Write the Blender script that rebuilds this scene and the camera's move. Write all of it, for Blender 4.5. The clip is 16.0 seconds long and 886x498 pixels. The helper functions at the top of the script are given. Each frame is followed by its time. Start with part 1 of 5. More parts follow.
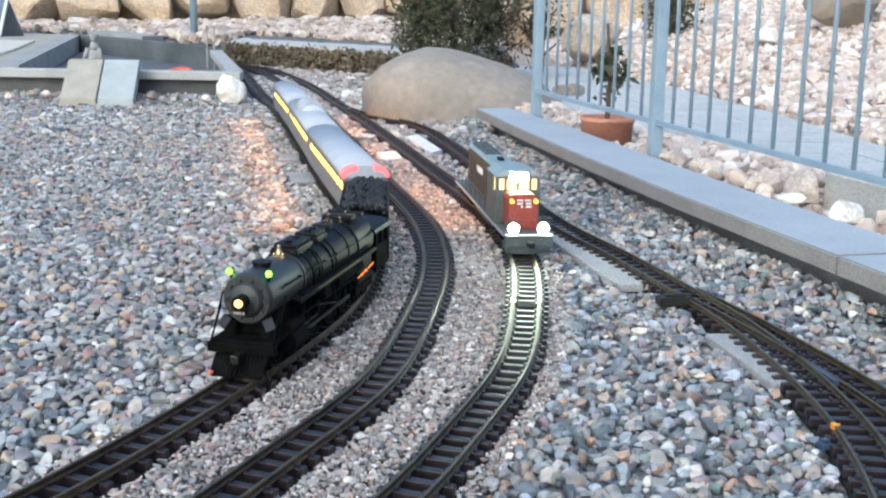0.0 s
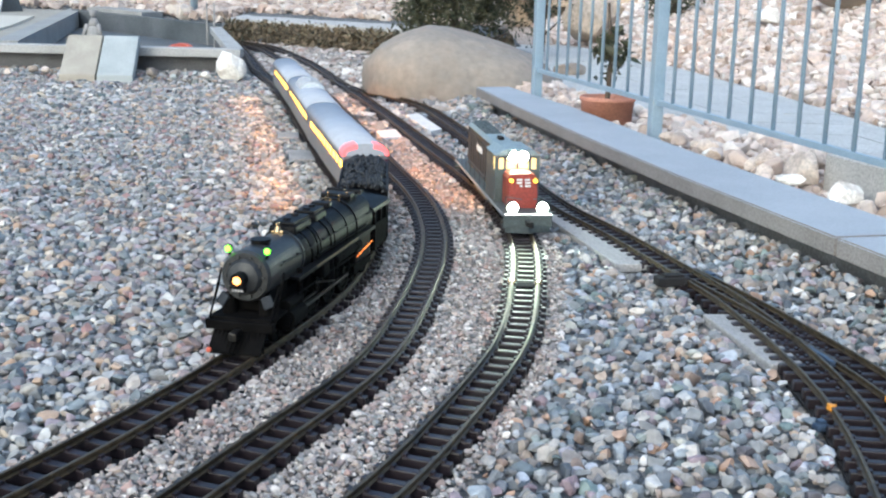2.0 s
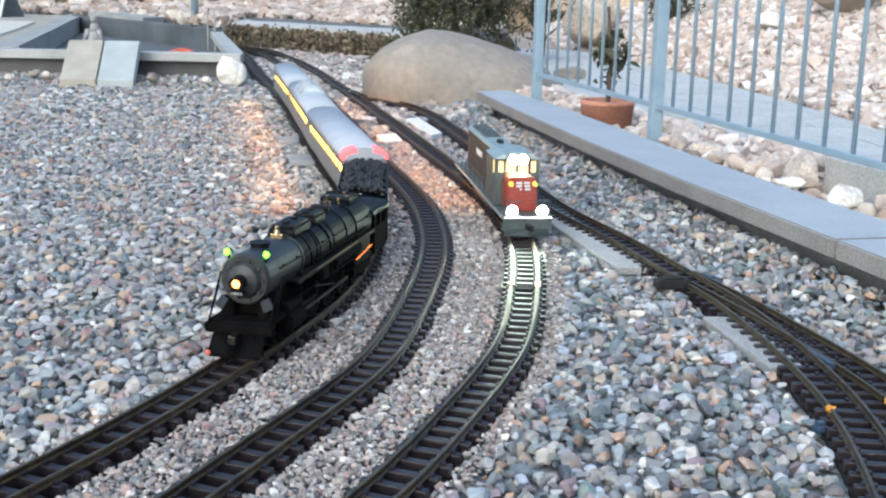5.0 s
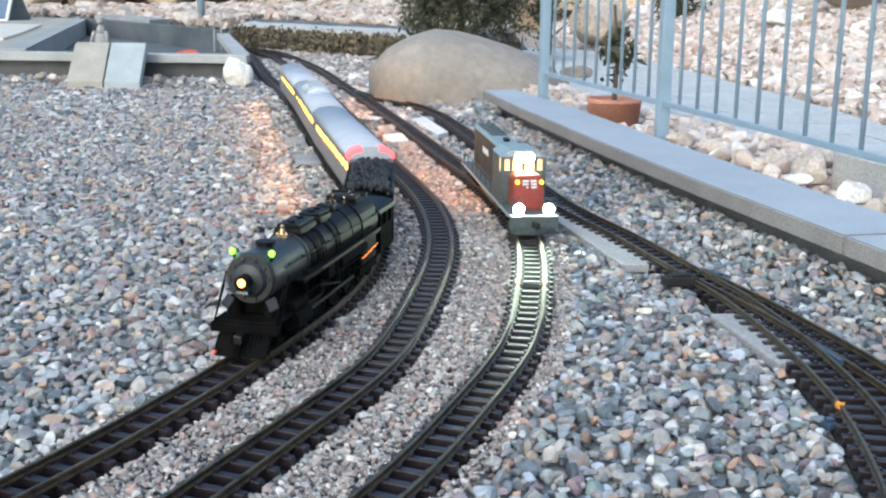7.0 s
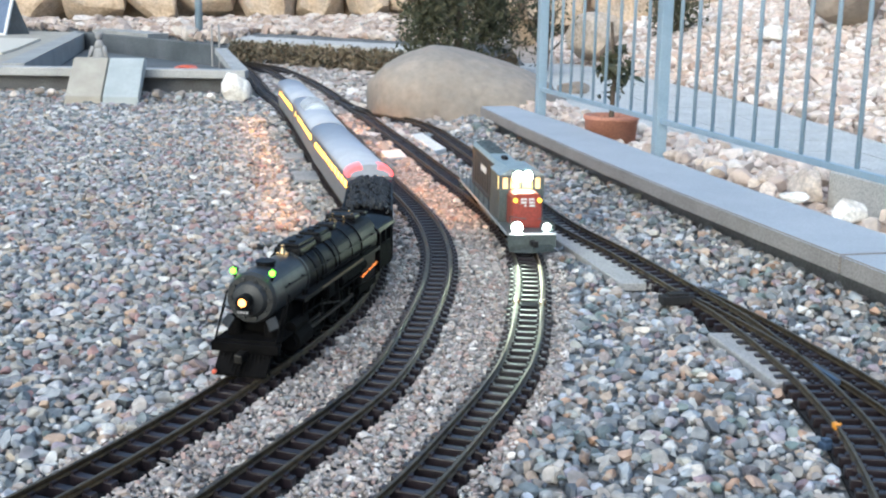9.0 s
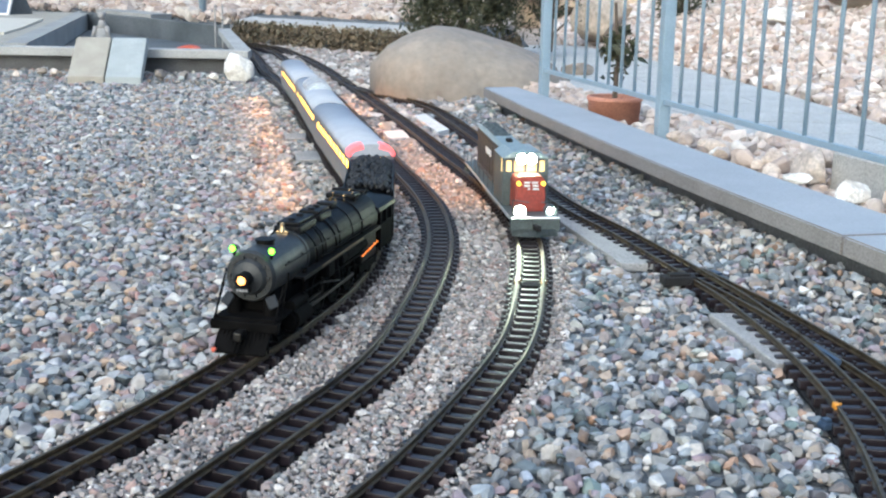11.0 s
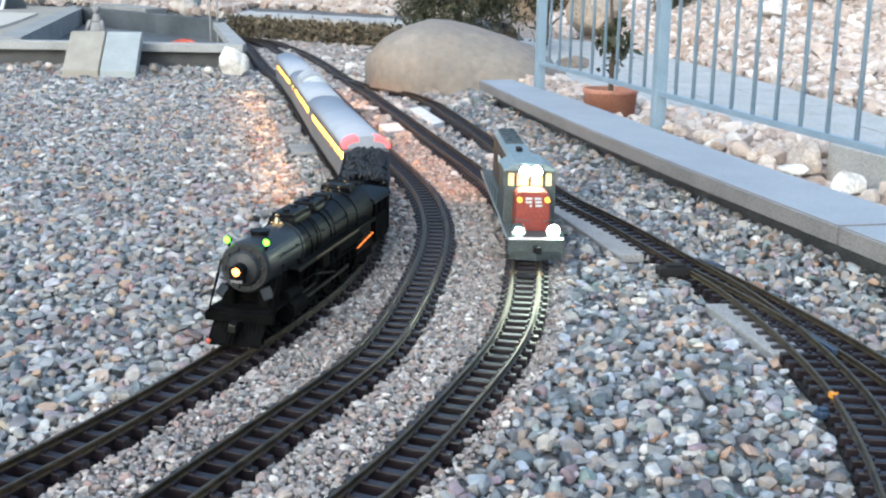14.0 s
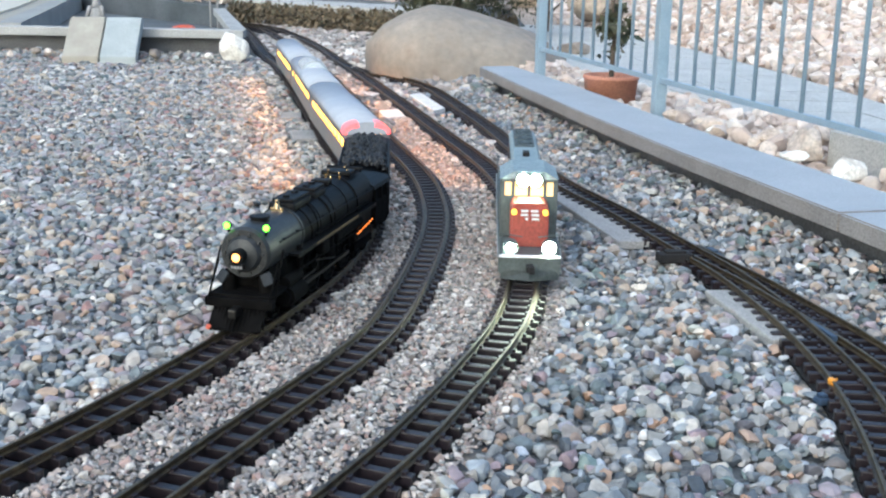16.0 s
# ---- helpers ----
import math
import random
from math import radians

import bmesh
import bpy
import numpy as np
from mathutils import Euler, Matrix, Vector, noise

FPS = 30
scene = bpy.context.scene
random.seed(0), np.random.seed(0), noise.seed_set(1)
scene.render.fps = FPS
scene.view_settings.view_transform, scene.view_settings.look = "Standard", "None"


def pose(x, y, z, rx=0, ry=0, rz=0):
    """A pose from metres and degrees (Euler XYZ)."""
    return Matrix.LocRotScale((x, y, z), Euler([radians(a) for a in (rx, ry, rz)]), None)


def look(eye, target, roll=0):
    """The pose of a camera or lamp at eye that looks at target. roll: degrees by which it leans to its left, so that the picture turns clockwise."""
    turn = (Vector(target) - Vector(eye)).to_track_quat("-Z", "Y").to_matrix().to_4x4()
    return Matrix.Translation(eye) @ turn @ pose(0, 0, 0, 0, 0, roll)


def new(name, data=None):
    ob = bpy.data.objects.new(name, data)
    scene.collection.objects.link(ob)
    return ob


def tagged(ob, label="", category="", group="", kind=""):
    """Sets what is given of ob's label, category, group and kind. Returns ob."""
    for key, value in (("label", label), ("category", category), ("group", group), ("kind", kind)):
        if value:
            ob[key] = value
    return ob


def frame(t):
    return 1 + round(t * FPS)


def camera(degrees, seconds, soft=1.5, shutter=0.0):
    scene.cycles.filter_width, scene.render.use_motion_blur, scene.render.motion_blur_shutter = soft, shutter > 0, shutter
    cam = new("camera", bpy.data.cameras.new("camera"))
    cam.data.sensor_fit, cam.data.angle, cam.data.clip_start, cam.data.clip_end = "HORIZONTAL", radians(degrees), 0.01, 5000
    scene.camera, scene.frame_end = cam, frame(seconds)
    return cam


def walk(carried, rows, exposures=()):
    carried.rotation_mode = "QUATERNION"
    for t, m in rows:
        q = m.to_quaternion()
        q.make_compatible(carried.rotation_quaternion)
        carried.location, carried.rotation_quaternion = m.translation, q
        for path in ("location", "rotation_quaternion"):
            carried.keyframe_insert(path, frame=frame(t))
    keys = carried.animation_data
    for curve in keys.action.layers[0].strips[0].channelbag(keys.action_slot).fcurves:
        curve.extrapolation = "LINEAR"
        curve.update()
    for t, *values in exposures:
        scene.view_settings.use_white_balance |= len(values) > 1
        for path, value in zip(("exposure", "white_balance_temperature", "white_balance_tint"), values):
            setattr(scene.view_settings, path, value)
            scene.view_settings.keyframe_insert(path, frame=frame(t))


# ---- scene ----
# Garden railway at dusk: gravel bed, four curving tracks, a kerb with a fence, a pond and terraces behind.
cam = camera(41.2, 16.0, soft=2.25)


def cam_pose(x, y, z, pitch, yaw, roll):
    return pose(x, y, z, 90 + pitch, 0, yaw) @ pose(0, 0, 0, 0, 0, roll)


PATH = [
    (0.0, -0.0079, 0.0005, 0.5223, -12.154, -0.253, 0.956),
    (0.5, -0.0078, 0.0008, 0.5221, -12.623, -0.113, 1.088),
    (1.0, -0.0067, 0.0018, 0.5191, -12.674, -0.385, 1.274),
    (1.5, -0.0050, 0.0016, 0.5203, -13.010, 0.062, 0.998),
    (2.0, -0.0067, 0.0008, 0.5217, -13.167, -0.300, 1.356),
    (2.5, -0.0079, 0.0015, 0.5222, -12.721, -0.342, 0.927),
    (3.0, -0.0100, 0.0009, 0.5220, -12.777, -0.199, 0.721),
    (3.5, -0.0057, 0.0007, 0.5229, -12.666, -0.076, 0.990),
    (4.0, -0.0039, -0.0010, 0.5225, -12.824, -0.185, 1.276),
    (6.5, -0.0027, 0.0029, 0.5149, -12.979, -0.261, 1.082),
    (7.0, -0.0006, 0.0047, 0.5146, -12.922, 0.170, 0.793),
    (7.5, -0.0025, 0.0047, 0.5193, -12.989, 0.037, 1.015),
    (8.0, -0.0034, -0.0001, 0.5248, -12.871, 0.100, 1.085),
    (8.5, -0.0084, -0.0009, 0.5263, -12.691, 0.229, 1.283),
    (9.0, -0.0051, -0.0039, 0.5263, -12.283, -0.004, 0.931),
    (9.5, -0.0023, -0.0007, 0.5227, -12.614, 0.227, 1.162),
    (12.0, 0.0007, 0.0004, 0.5194, -13.159, 0.060, 0.834),
    (12.5, 0.0000, 0.0000, 0.5184, -13.096, 0.000, 0.684),
    (13.0, -0.0002, 0.0029, 0.5134, -13.116, -0.174, 0.845),
    (13.5, 0.0023, 0.0030, 0.5155, -13.195, -0.097, 0.846),
    (14.0, 0.0019, 0.0041, 0.5132, -13.384, -0.014, 0.967),
    (14.5, 0.0024, 0.0024, 0.5141, -13.460, -0.228, 1.000),
    (15.0, 0.0012, 0.0007, 0.5144, -13.703, 0.119, 1.014),
    (15.5, 0.0048, -0.0029, 0.5154, -13.765, 0.377, 1.036),
    (16.0, 0.0025, 0.0044, 0.5119, -14.026, -0.004, 1.031),
]
walk(cam, [(r[0], cam_pose(*r[1:])) for r in PATH], exposures=[(0.0, 0.71, 5420, 2), (16.0, 0.71, 5420, 1)])

# ---- daylight: a dull evening sky, one wide soft sun ----
world = bpy.data.worlds.new("evening_sky")
scene.world = world
world.use_nodes = True
wn = world.node_tree
sky = wn.nodes.new("ShaderNodeTexSky")
sky.sky_type = "NISHITA"
sky.sun_disc = False
sky.sun_elevation = radians(26)
sky.sun_rotation = radians(205)
sky.dust_density = 3.0
wn.links.new(sky.outputs[0], wn.nodes["Background"].inputs[0])
wn.nodes["Background"].inputs[1].default_value = 0.15
sun = new("sun", bpy.data.lights.new("sun", "SUN"))
sun.data.energy, sun.data.angle, sun.data.color = 1.1, radians(70), (1.0, 0.94, 0.88)
sun.matrix_world = look((-0.25, -0.35, 2.0), (0, 0, 0))


# ---- materials ----
def material(name, colours, scale=60.0, rough=0.6, metal=0.0, bump=0.2, fine=400.0, island=False, obj=False, spec=0.5, detail=4.0, tones=(0.72, 1.2), cells=0.0):
    """A surface from two noises; with island or obj each piece takes its own tone."""
    m = bpy.data.materials.new(name)
    m.use_nodes = True
    n, l = m.node_tree.nodes, m.node_tree.links
    b = n["Principled BSDF"]
    b.inputs["Roughness"].default_value, b.inputs["Metallic"].default_value = rough, metal
    b.inputs["Specular IOR Level"].default_value = spec
    tex = n.new("ShaderNodeTexCoord")
    coarse, grain = n.new("ShaderNodeTexNoise"), n.new("ShaderNodeTexNoise")
    for node, s in ((coarse, scale), (grain, fine)):
        node.inputs["Scale"].default_value, node.inputs["Detail"].default_value = s, detail
        l.new(tex.outputs["Object"], node.inputs["Vector"])
    ramp = n.new("ShaderNodeValToRGB")
    while len(ramp.color_ramp.elements) < len(colours):
        ramp.color_ramp.elements.new(0.5)
    for i, c in enumerate(colours):
        e = ramp.color_ramp.elements[i]
        e.color = (*c, 1)
    lo, hi = (0.0, 1.0) if (island or obj) else (0.3, 0.7)
    for i, e in enumerate(list(ramp.color_ramp.elements)):
        e.position = lo + (hi - lo) * i / max(1, len(colours) - 1)
    if island or obj:
        info = n.new("ShaderNodeNewGeometry" if island else "ShaderNodeObjectInfo")
        l.new(info.outputs["Random Per Island" if island else "Random"], ramp.inputs[0])
    elif cells:
        stones = n.new("ShaderNodeTexVoronoi")
        stones.inputs["Scale"].default_value = cells
        l.new(tex.outputs["Object"], stones.inputs["Vector"])
        split = n.new("ShaderNodeSeparateColor")
        l.new(stones.outputs["Color"], split.inputs[0])
        l.new(split.outputs[0], ramp.inputs[0])
    else:
        l.new(coarse.outputs[0], ramp.inputs[0])
    mix = n.new("ShaderNodeMix")
    mix.data_type, mix.blend_type = "RGBA", "MULTIPLY"
    mix.inputs[0].default_value = 1.0
    tone = n.new("ShaderNodeMapRange")
    tone.inputs["From Min"].default_value, tone.inputs["From Max"].default_value = 0.3, 0.7
    tone.inputs["To Min"].default_value, tone.inputs["To Max"].default_value = tones
    l.new((coarse if (island or obj) else grain).outputs[0], tone.inputs[0])
    l.new(ramp.outputs[0], mix.inputs[6])
    l.new(tone.outputs[0], mix.inputs[7])
    l.new(mix.outputs[2], b.inputs["Base Color"])
    if bump:
        bp = n.new("ShaderNodeBump")
        bp.inputs["Strength"].default_value, bp.inputs["Distance"].default_value = bump, 0.003
        if cells:
            bp.inputs["Distance"].default_value = -0.02
            l.new(stones.outputs["Distance"], bp.inputs["Height"])
        else:
            l.new(grain.outputs[0], bp.inputs["Height"])
        l.new(bp.outputs[0], b.inputs["Normal"])
    return m


def glow(name, colour, strength):
    m = bpy.data.materials.new(name)
    m.use_nodes = True
    b = m.node_tree.nodes["Principled BSDF"]
    b.inputs["Base Color"].default_value = (*colour, 1)
    b.inputs["Emission Color"].default_value = (*colour, 1)
    b.inputs["Emission Strength"].default_value = strength
    return m


PEBBLE = [(0.15, 0.17, 0.19), (0.34, 0.32, 0.29), (0.20, 0.23, 0.25), (0.44, 0.36, 0.27), (0.24, 0.27, 0.28), (0.10, 0.11, 0.125), (0.36, 0.37, 0.38),
          (0.46, 0.31, 0.20), (0.18, 0.21, 0.22), (0.66, 0.63, 0.58), (0.28, 0.29, 0.29), (0.34, 0.20, 0.18), (0.13, 0.17, 0.17), (0.30, 0.24, 0.26), (0.48, 0.48, 0.50), (0.42, 0.41, 0.39), (0.22, 0.21, 0.21), (0.55, 0.47, 0.37)]
M_pebble = material("river_pebble", PEBBLE, scale=90, rough=0.55, bump=0.15, fine=700, island=True)
SLATY = [(0.10, 0.12, 0.145), (0.33, 0.31, 0.285), (0.15, 0.175, 0.20), (0.44, 0.345, 0.265), (0.19, 0.215, 0.24), (0.055, 0.063, 0.076), (0.33, 0.36, 0.395), (0.115, 0.14, 0.155), (0.64, 0.62, 0.60),
         (0.215, 0.235, 0.25), (0.46, 0.29, 0.19), (0.08, 0.10, 0.11), (0.27, 0.20, 0.22), (0.47, 0.50, 0.55), (0.15, 0.158, 0.165), (0.46, 0.43, 0.395), (0.085, 0.093, 0.105), (0.18, 0.235, 0.225), (0.60, 0.54, 0.47), (0.13, 0.15, 0.18), (0.30, 0.26, 0.23)]
M_slaty = material("blue_grey_river_pebble", SLATY, scale=90, rough=0.5, bump=0.15, fine=700, island=True)
M_grit = material("crushed_grit", [(0.186, 0.177, 0.173), (0.409, 0.354, 0.321), (0.26, 0.244, 0.232), (0.521, 0.415, 0.345), (0.149, 0.159, 0.161), (0.347, 0.293, 0.262), (0.744, 0.695, 0.643), (0.248, 0.226, 0.22), (0.397, 0.268, 0.226), (0.298, 0.305, 0.297), (0.57, 0.512, 0.452)],
                  scale=150, rough=0.6, bump=0.1, fine=900, island=True)
M_pink = material("pale_limestone_chips", [(0.54, 0.43, 0.36), (0.68, 0.60, 0.54), (0.50, 0.37, 0.30), (0.74, 0.69, 0.64), (0.60, 0.49, 0.42), (0.42, 0.34, 0.29)],
                  scale=25, rough=0.75, bump=0.4, fine=180, island=True)
M_pink_dull = material("dull_limestone_chips", [(0.44, 0.34, 0.28), (0.56, 0.48, 0.42), (0.40, 0.29, 0.23), (0.62, 0.57, 0.52), (0.48, 0.39, 0.33), (0.33, 0.26, 0.22)],
                  scale=25, rough=0.75, bump=0.4, fine=180, island=True)
M_soil = material("stony_soil", [(0.10, 0.107, 0.115), (0.235, 0.226, 0.218), (0.16, 0.167, 0.174), (0.30, 0.262, 0.222), (0.13, 0.137, 0.145)], scale=40, rough=0.9, bump=0.8, fine=220, cells=48.0)
M_sleeper = material("dark_plastic_sleeper", [(0.0095, 0.0062, 0.0082), (0.020, 0.0135, 0.0175), (0.014, 0.0095, 0.0122)], scale=120, rough=0.42, bump=0.2, fine=500, obj=True, spec=0.6)
M_rail = material("tarnished_brass_rail", [(0.085, 0.064, 0.042), (0.15, 0.112, 0.066), (0.060, 0.048, 0.038)], scale=30, rough=0.42, metal=0.75, bump=0.15, fine=300)
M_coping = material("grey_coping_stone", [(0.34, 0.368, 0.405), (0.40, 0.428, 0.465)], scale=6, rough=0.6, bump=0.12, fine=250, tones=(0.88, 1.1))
# coping sides: shade put into a darker, browner colour than the top
M_coping_face = material("shaded_stone_face", [(0.215, 0.20, 0.192), (0.275, 0.255, 0.245)], scale=8, rough=0.8, bump=0.3, fine=250)
M_fence = material("galvanised_blue_grey_steel", [(0.26, 0.35, 0.43), (0.32, 0.41, 0.49)], scale=12, rough=0.45, metal=0.2, bump=0.03, fine=200, tones=(0.93, 1.07))
M_boulder = material("weathered_sandstone", [(0.25, 0.20, 0.165), (0.31, 0.26, 0.215), (0.26, 0.23, 0.20), (0.35, 0.295, 0.245)], scale=6, rough=0.9, bump=0.4, fine=34, detail=8, tones=(0.88, 1.1))
M_concrete = material("grey_concrete", [(0.33, 0.33, 0.32), (0.45, 0.445, 0.435)], scale=7, rough=0.8, bump=0.3, fine=150)
M_liner = material("dark_pond_liner", [(0.07, 0.08, 0.085), (0.13, 0.14, 0.15)], scale=3, rough=0.6, bump=0.2, fine=80)
M_slab_pond = material("weathered_grey_slab", [(0.28, 0.285, 0.275), (0.37, 0.37, 0.36)], scale=5, rough=0.85, bump=0.3, fine=150)
M_slab_warm = material("beige_paving_slab", [(0.34, 0.31, 0.26), (0.42, 0.39, 0.33)], scale=10, rough=0.85, bump=0.3, fine=300)
M_slab_cool = material("blue_grey_paving_slab", [(0.34, 0.37, 0.37), (0.42, 0.45, 0.45)], scale=10, rough=0.85, bump=0.3, fine=300)
M_white_rock = material("white_marble_rock", [(0.55, 0.50, 0.44), (0.80, 0.77, 0.72), (0.86, 0.84, 0.80)], scale=18, rough=0.7, bump=0.5, fine=120)
M_tan_rock = material("tan_limestone_rock", [(0.44, 0.35, 0.28), (0.62, 0.53, 0.46), (0.70, 0.63, 0.57)], scale=14, rough=0.8, bump=0.5, fine=120)
M_wallstone = material("ochre_wall_stone", [(0.40, 0.30, 0.20), (0.56, 0.44, 0.32), (0.46, 0.38, 0.30), (0.62, 0.53, 0.44)], scale=4, rough=0.9, bump=0.7, fine=40, detail=8)
M_path = material("blue_grey_paving", [(0.46, 0.462, 0.445), (0.54, 0.54, 0.52)], scale=6, rough=0.75, bump=0.2, fine=120)
M_terra = material("terracotta", [(0.46, 0.20, 0.13), (0.54, 0.26, 0.18)], scale=14, rough=0.75, bump=0.15, fine=200)
M_leaf = material("dark_conifer_leaf", [(0.022, 0.032, 0.018), (0.06, 0.066, 0.032), (0.11, 0.10, 0.055), (0.042, 0.052, 0.028)], scale=20, rough=0.7, bump=0, island=True)
M_ivy = material("dry_ivy_leaf", [(0.11, 0.08, 0.05), (0.20, 0.15, 0.095), (0.075, 0.065, 0.042), (0.27, 0.21, 0.14), (0.10, 0.10, 0.065), (0.16, 0.12, 0.08)], scale=20, rough=0.8, bump=0, island=True)
M_bark = material("brown_bark", [(0.08, 0.06, 0.045), (0.15, 0.115, 0.085)], scale=40, rough=0.9, bump=0.6, fine=200)
M_plate = material("grey_cement_plate", [(0.29, 0.285, 0.28), (0.37, 0.36, 0.355)], scale=14, rough=0.85, bump=0.3, fine=250)
# walls recessed under overhangs: the shade there is put into this dark concrete
M_footing = material("shade_dark_concrete", [(0.10, 0.10, 0.105), (0.15, 0.15, 0.155)], scale=9, rough=0.9, bump=0.4, fine=150)
M_bank = material("pale_stony_soil", [(0.34, 0.28, 0.23), (0.55, 0.47, 0.41), (0.44, 0.36, 0.30)], scale=30, rough=0.9, bump=0.8, fine=120, cells=24.0)
M_block = material("pale_concrete_block", [(0.44, 0.43, 0.41), (0.52, 0.51, 0.49)], scale=9, rough=0.85, bump=0.3, fine=200)
M_white_plate = material("white_plastic_plate", [(0.68, 0.67, 0.65), (0.80, 0.79, 0.77)], scale=18, rough=0.6, bump=0.1, fine=200)
M_black = material("black_locomotive_paint", [(0.0025, 0.0025, 0.003), (0.007, 0.007, 0.0078)], scale=40, rough=0.48, spec=0.11, bump=0.12, fine=300)
M_under = material("matte_black_underframe", [(0.0025, 0.0024, 0.0024), (0.0065, 0.006, 0.006)], scale=60, rough=0.85, spec=0.06, bump=0.15, fine=300)
M_graphite = material("graphite_smokebox", [(0.026, 0.028, 0.030), (0.046, 0.048, 0.050)], scale=50, rough=0.45, metal=0.3, bump=0.1, fine=300)
M_shield = material("slate_grey_shield_paint", [(0.016, 0.019, 0.024), (0.024, 0.028, 0.034)], scale=60, rough=0.6, spec=0.25, bump=0.05)
M_gold = material("dull_gold_lining", [(0.11, 0.07, 0.028), (0.16, 0.10, 0.045)], scale=60, rough=0.5, bump=0.05)
M_running = material("oily_grey_steel", [(0.022, 0.021, 0.020), (0.05, 0.048, 0.045)], scale=70, rough=0.4, metal=0.8, bump=0.1, fine=300)
M_coal = material("black_coal", [(0.006, 0.006, 0.0065), (0.018, 0.018, 0.02)], scale=120, rough=0.5, bump=0.4, fine=400)
M_brass = material("polished_brass", [(0.42, 0.30, 0.16), (0.52, 0.38, 0.22)], scale=60, rough=0.22, metal=1.0, bump=0.05)
M_car_side = material("two_tone_grey_car_side", [(0.15, 0.15, 0.155), (0.19, 0.19, 0.195)], scale=20, rough=0.45, bump=0.05, fine=200)
M_car_roof = material("smooth_grey_car_roof", [(0.36, 0.38, 0.43), (0.42, 0.44, 0.48)], scale=14, rough=0.42, bump=0.02, fine=150, tones=(0.94, 1.06))
M_loco_grey = material("dark_grey_loco_paint", [(0.075, 0.092, 0.092), (0.10, 0.12, 0.12)], scale=30, rough=0.45, bump=0.05, fine=200)
M_hood = material("dark_brownish_grey_hood", [(0.036, 0.033, 0.033), (0.055, 0.050, 0.049)], scale=30, rough=0.5, bump=0.05, fine=200)
M_roof_grey = material("blue_grey_hood_top", [(0.22, 0.28, 0.30), (0.27, 0.33, 0.35)], scale=30, rough=0.5, bump=0.05, fine=200)
M_scarlet = material("scarlet_nose_paint", [(0.26, 0.040, 0.026), (0.32, 0.055, 0.035)], scale=40, rough=0.4, bump=0.04, fine=200)
M_white = material("white_paint", [(0.75, 0.75, 0.74), (0.82, 0.82, 0.81)], scale=60, rough=0.5, bump=0)
M_rubber = material("black_rubber", [(0.006, 0.0055, 0.006), (0.013, 0.012, 0.013)], scale=50, rough=0.9, bump=0.1)
M_blue = material("blue_panel", [(0.10, 0.13, 0.20), (0.14, 0.18, 0.26)], scale=20, rough=0.3, bump=0)
M_cover = material("cream_cover", [(0.56, 0.52, 0.44), (0.62, 0.58, 0.50)], scale=5, rough=0.7, bump=0.1, fine=80)
M_navy = material("dark_blue_plastic", [(0.03, 0.05, 0.09), (0.05, 0.075, 0.12)], scale=30, rough=0.4, bump=0.05)
M_red = material("red_plastic", [(0.55, 0.10, 0.05), (0.62, 0.14, 0.08)], scale=20, rough=0.4, bump=0)
M_orange = material("orange_plastic", [(0.70, 0.28, 0.02), (0.80, 0.36, 0.05)], scale=20, rough=0.4, bump=0)
M_sill = material("pale_grey_sill_paint", [(0.34, 0.36, 0.36), (0.42, 0.44, 0.44)], scale=40, rough=0.5, bump=0)
M_fan = material("dark_radiator_grille", [(0.05, 0.07, 0.08), (0.08, 0.10, 0.11)], scale=80, rough=0.6, bump=0.2)
M_dome = material("pale_dome_glazing", [(0.50, 0.54, 0.58), (0.62, 0.66, 0.70)], scale=20, rough=0.08, bump=0)
G_head = glow("headlight_warm_glow", (1.0, 0.36, 0.07), 4.0)
G_white = glow("headlight_white_glow", (0.97, 1.0, 0.68), 150.0)
G_ditch = glow("ditch_light_glow", (0.97, 1.0, 0.70), 170.0)
G_dim = glow("ditch_bulb_glow", (1.0, 0.98, 0.85), 14.0)
G_number = glow("number_board_glow", (1.0, 0.62, 0.05), 1.6)
G_cab = glow("cab_window_glow", (1.0, 0.66, 0.24), 0.9)
G_window = glow("car_window_glow", (1.0, 0.42, 0.030), 9.0)
G_green = glow("green_marker_glow", (0.30, 1.0, 0.03), 3.0)
G_red = glow("red_marker_glow", (1.0, 0.10, 0.10), 1.3)
G_fire = glow("firebox_glow", (1.0, 0.22, 0.03), 3.0)


# ---- mesh helpers ----
def part(name, bm, mat, parent=None, label="", smooth=False):
    """One mesh object from a bmesh, under a thing or a part."""
    me = bpy.data.meshes.new(name)
    if smooth:
        for f in bm.faces:
            f.smooth = True
    bm.to_mesh(me)
    bm.free()
    for mm in (mat if isinstance(mat, (list, tuple)) else [mat]):
        me.materials.append(mm)
    ob = new(name, me)
    ob.parent = parent
    return tagged(ob, label)


def box(bm, c, s, bevel=0.0, m=None):
    """A box with centre c and size s, its edges rounded."""
    g = bmesh.ops.create_cube(bm, size=1.0, matrix=(m or Matrix()) @ Matrix.Translation(c) @ Matrix.Diagonal((*s, 1)))
    if bevel:
        es = list({e for v in g["verts"] for e in v.link_edges})
        bmesh.ops.bevel(bm, geom=es, offset=bevel, segments=2, affect="EDGES", profile=0.6)
    return bm


def rod(bm, p, q, r, r2=None, seg=12):
    """A cylinder or cone from p to q."""
    p, q = Vector(p), Vector(q)
    d = q - p
    m = Matrix.Translation((p + q) / 2) @ d.to_track_quat("Z", "Y").to_matrix().to_4x4()
    bmesh.ops.create_cone(bm, cap_ends=True, segments=seg, radius1=r, radius2=r if r2 is None else r2, depth=d.length, matrix=m)
    return bm


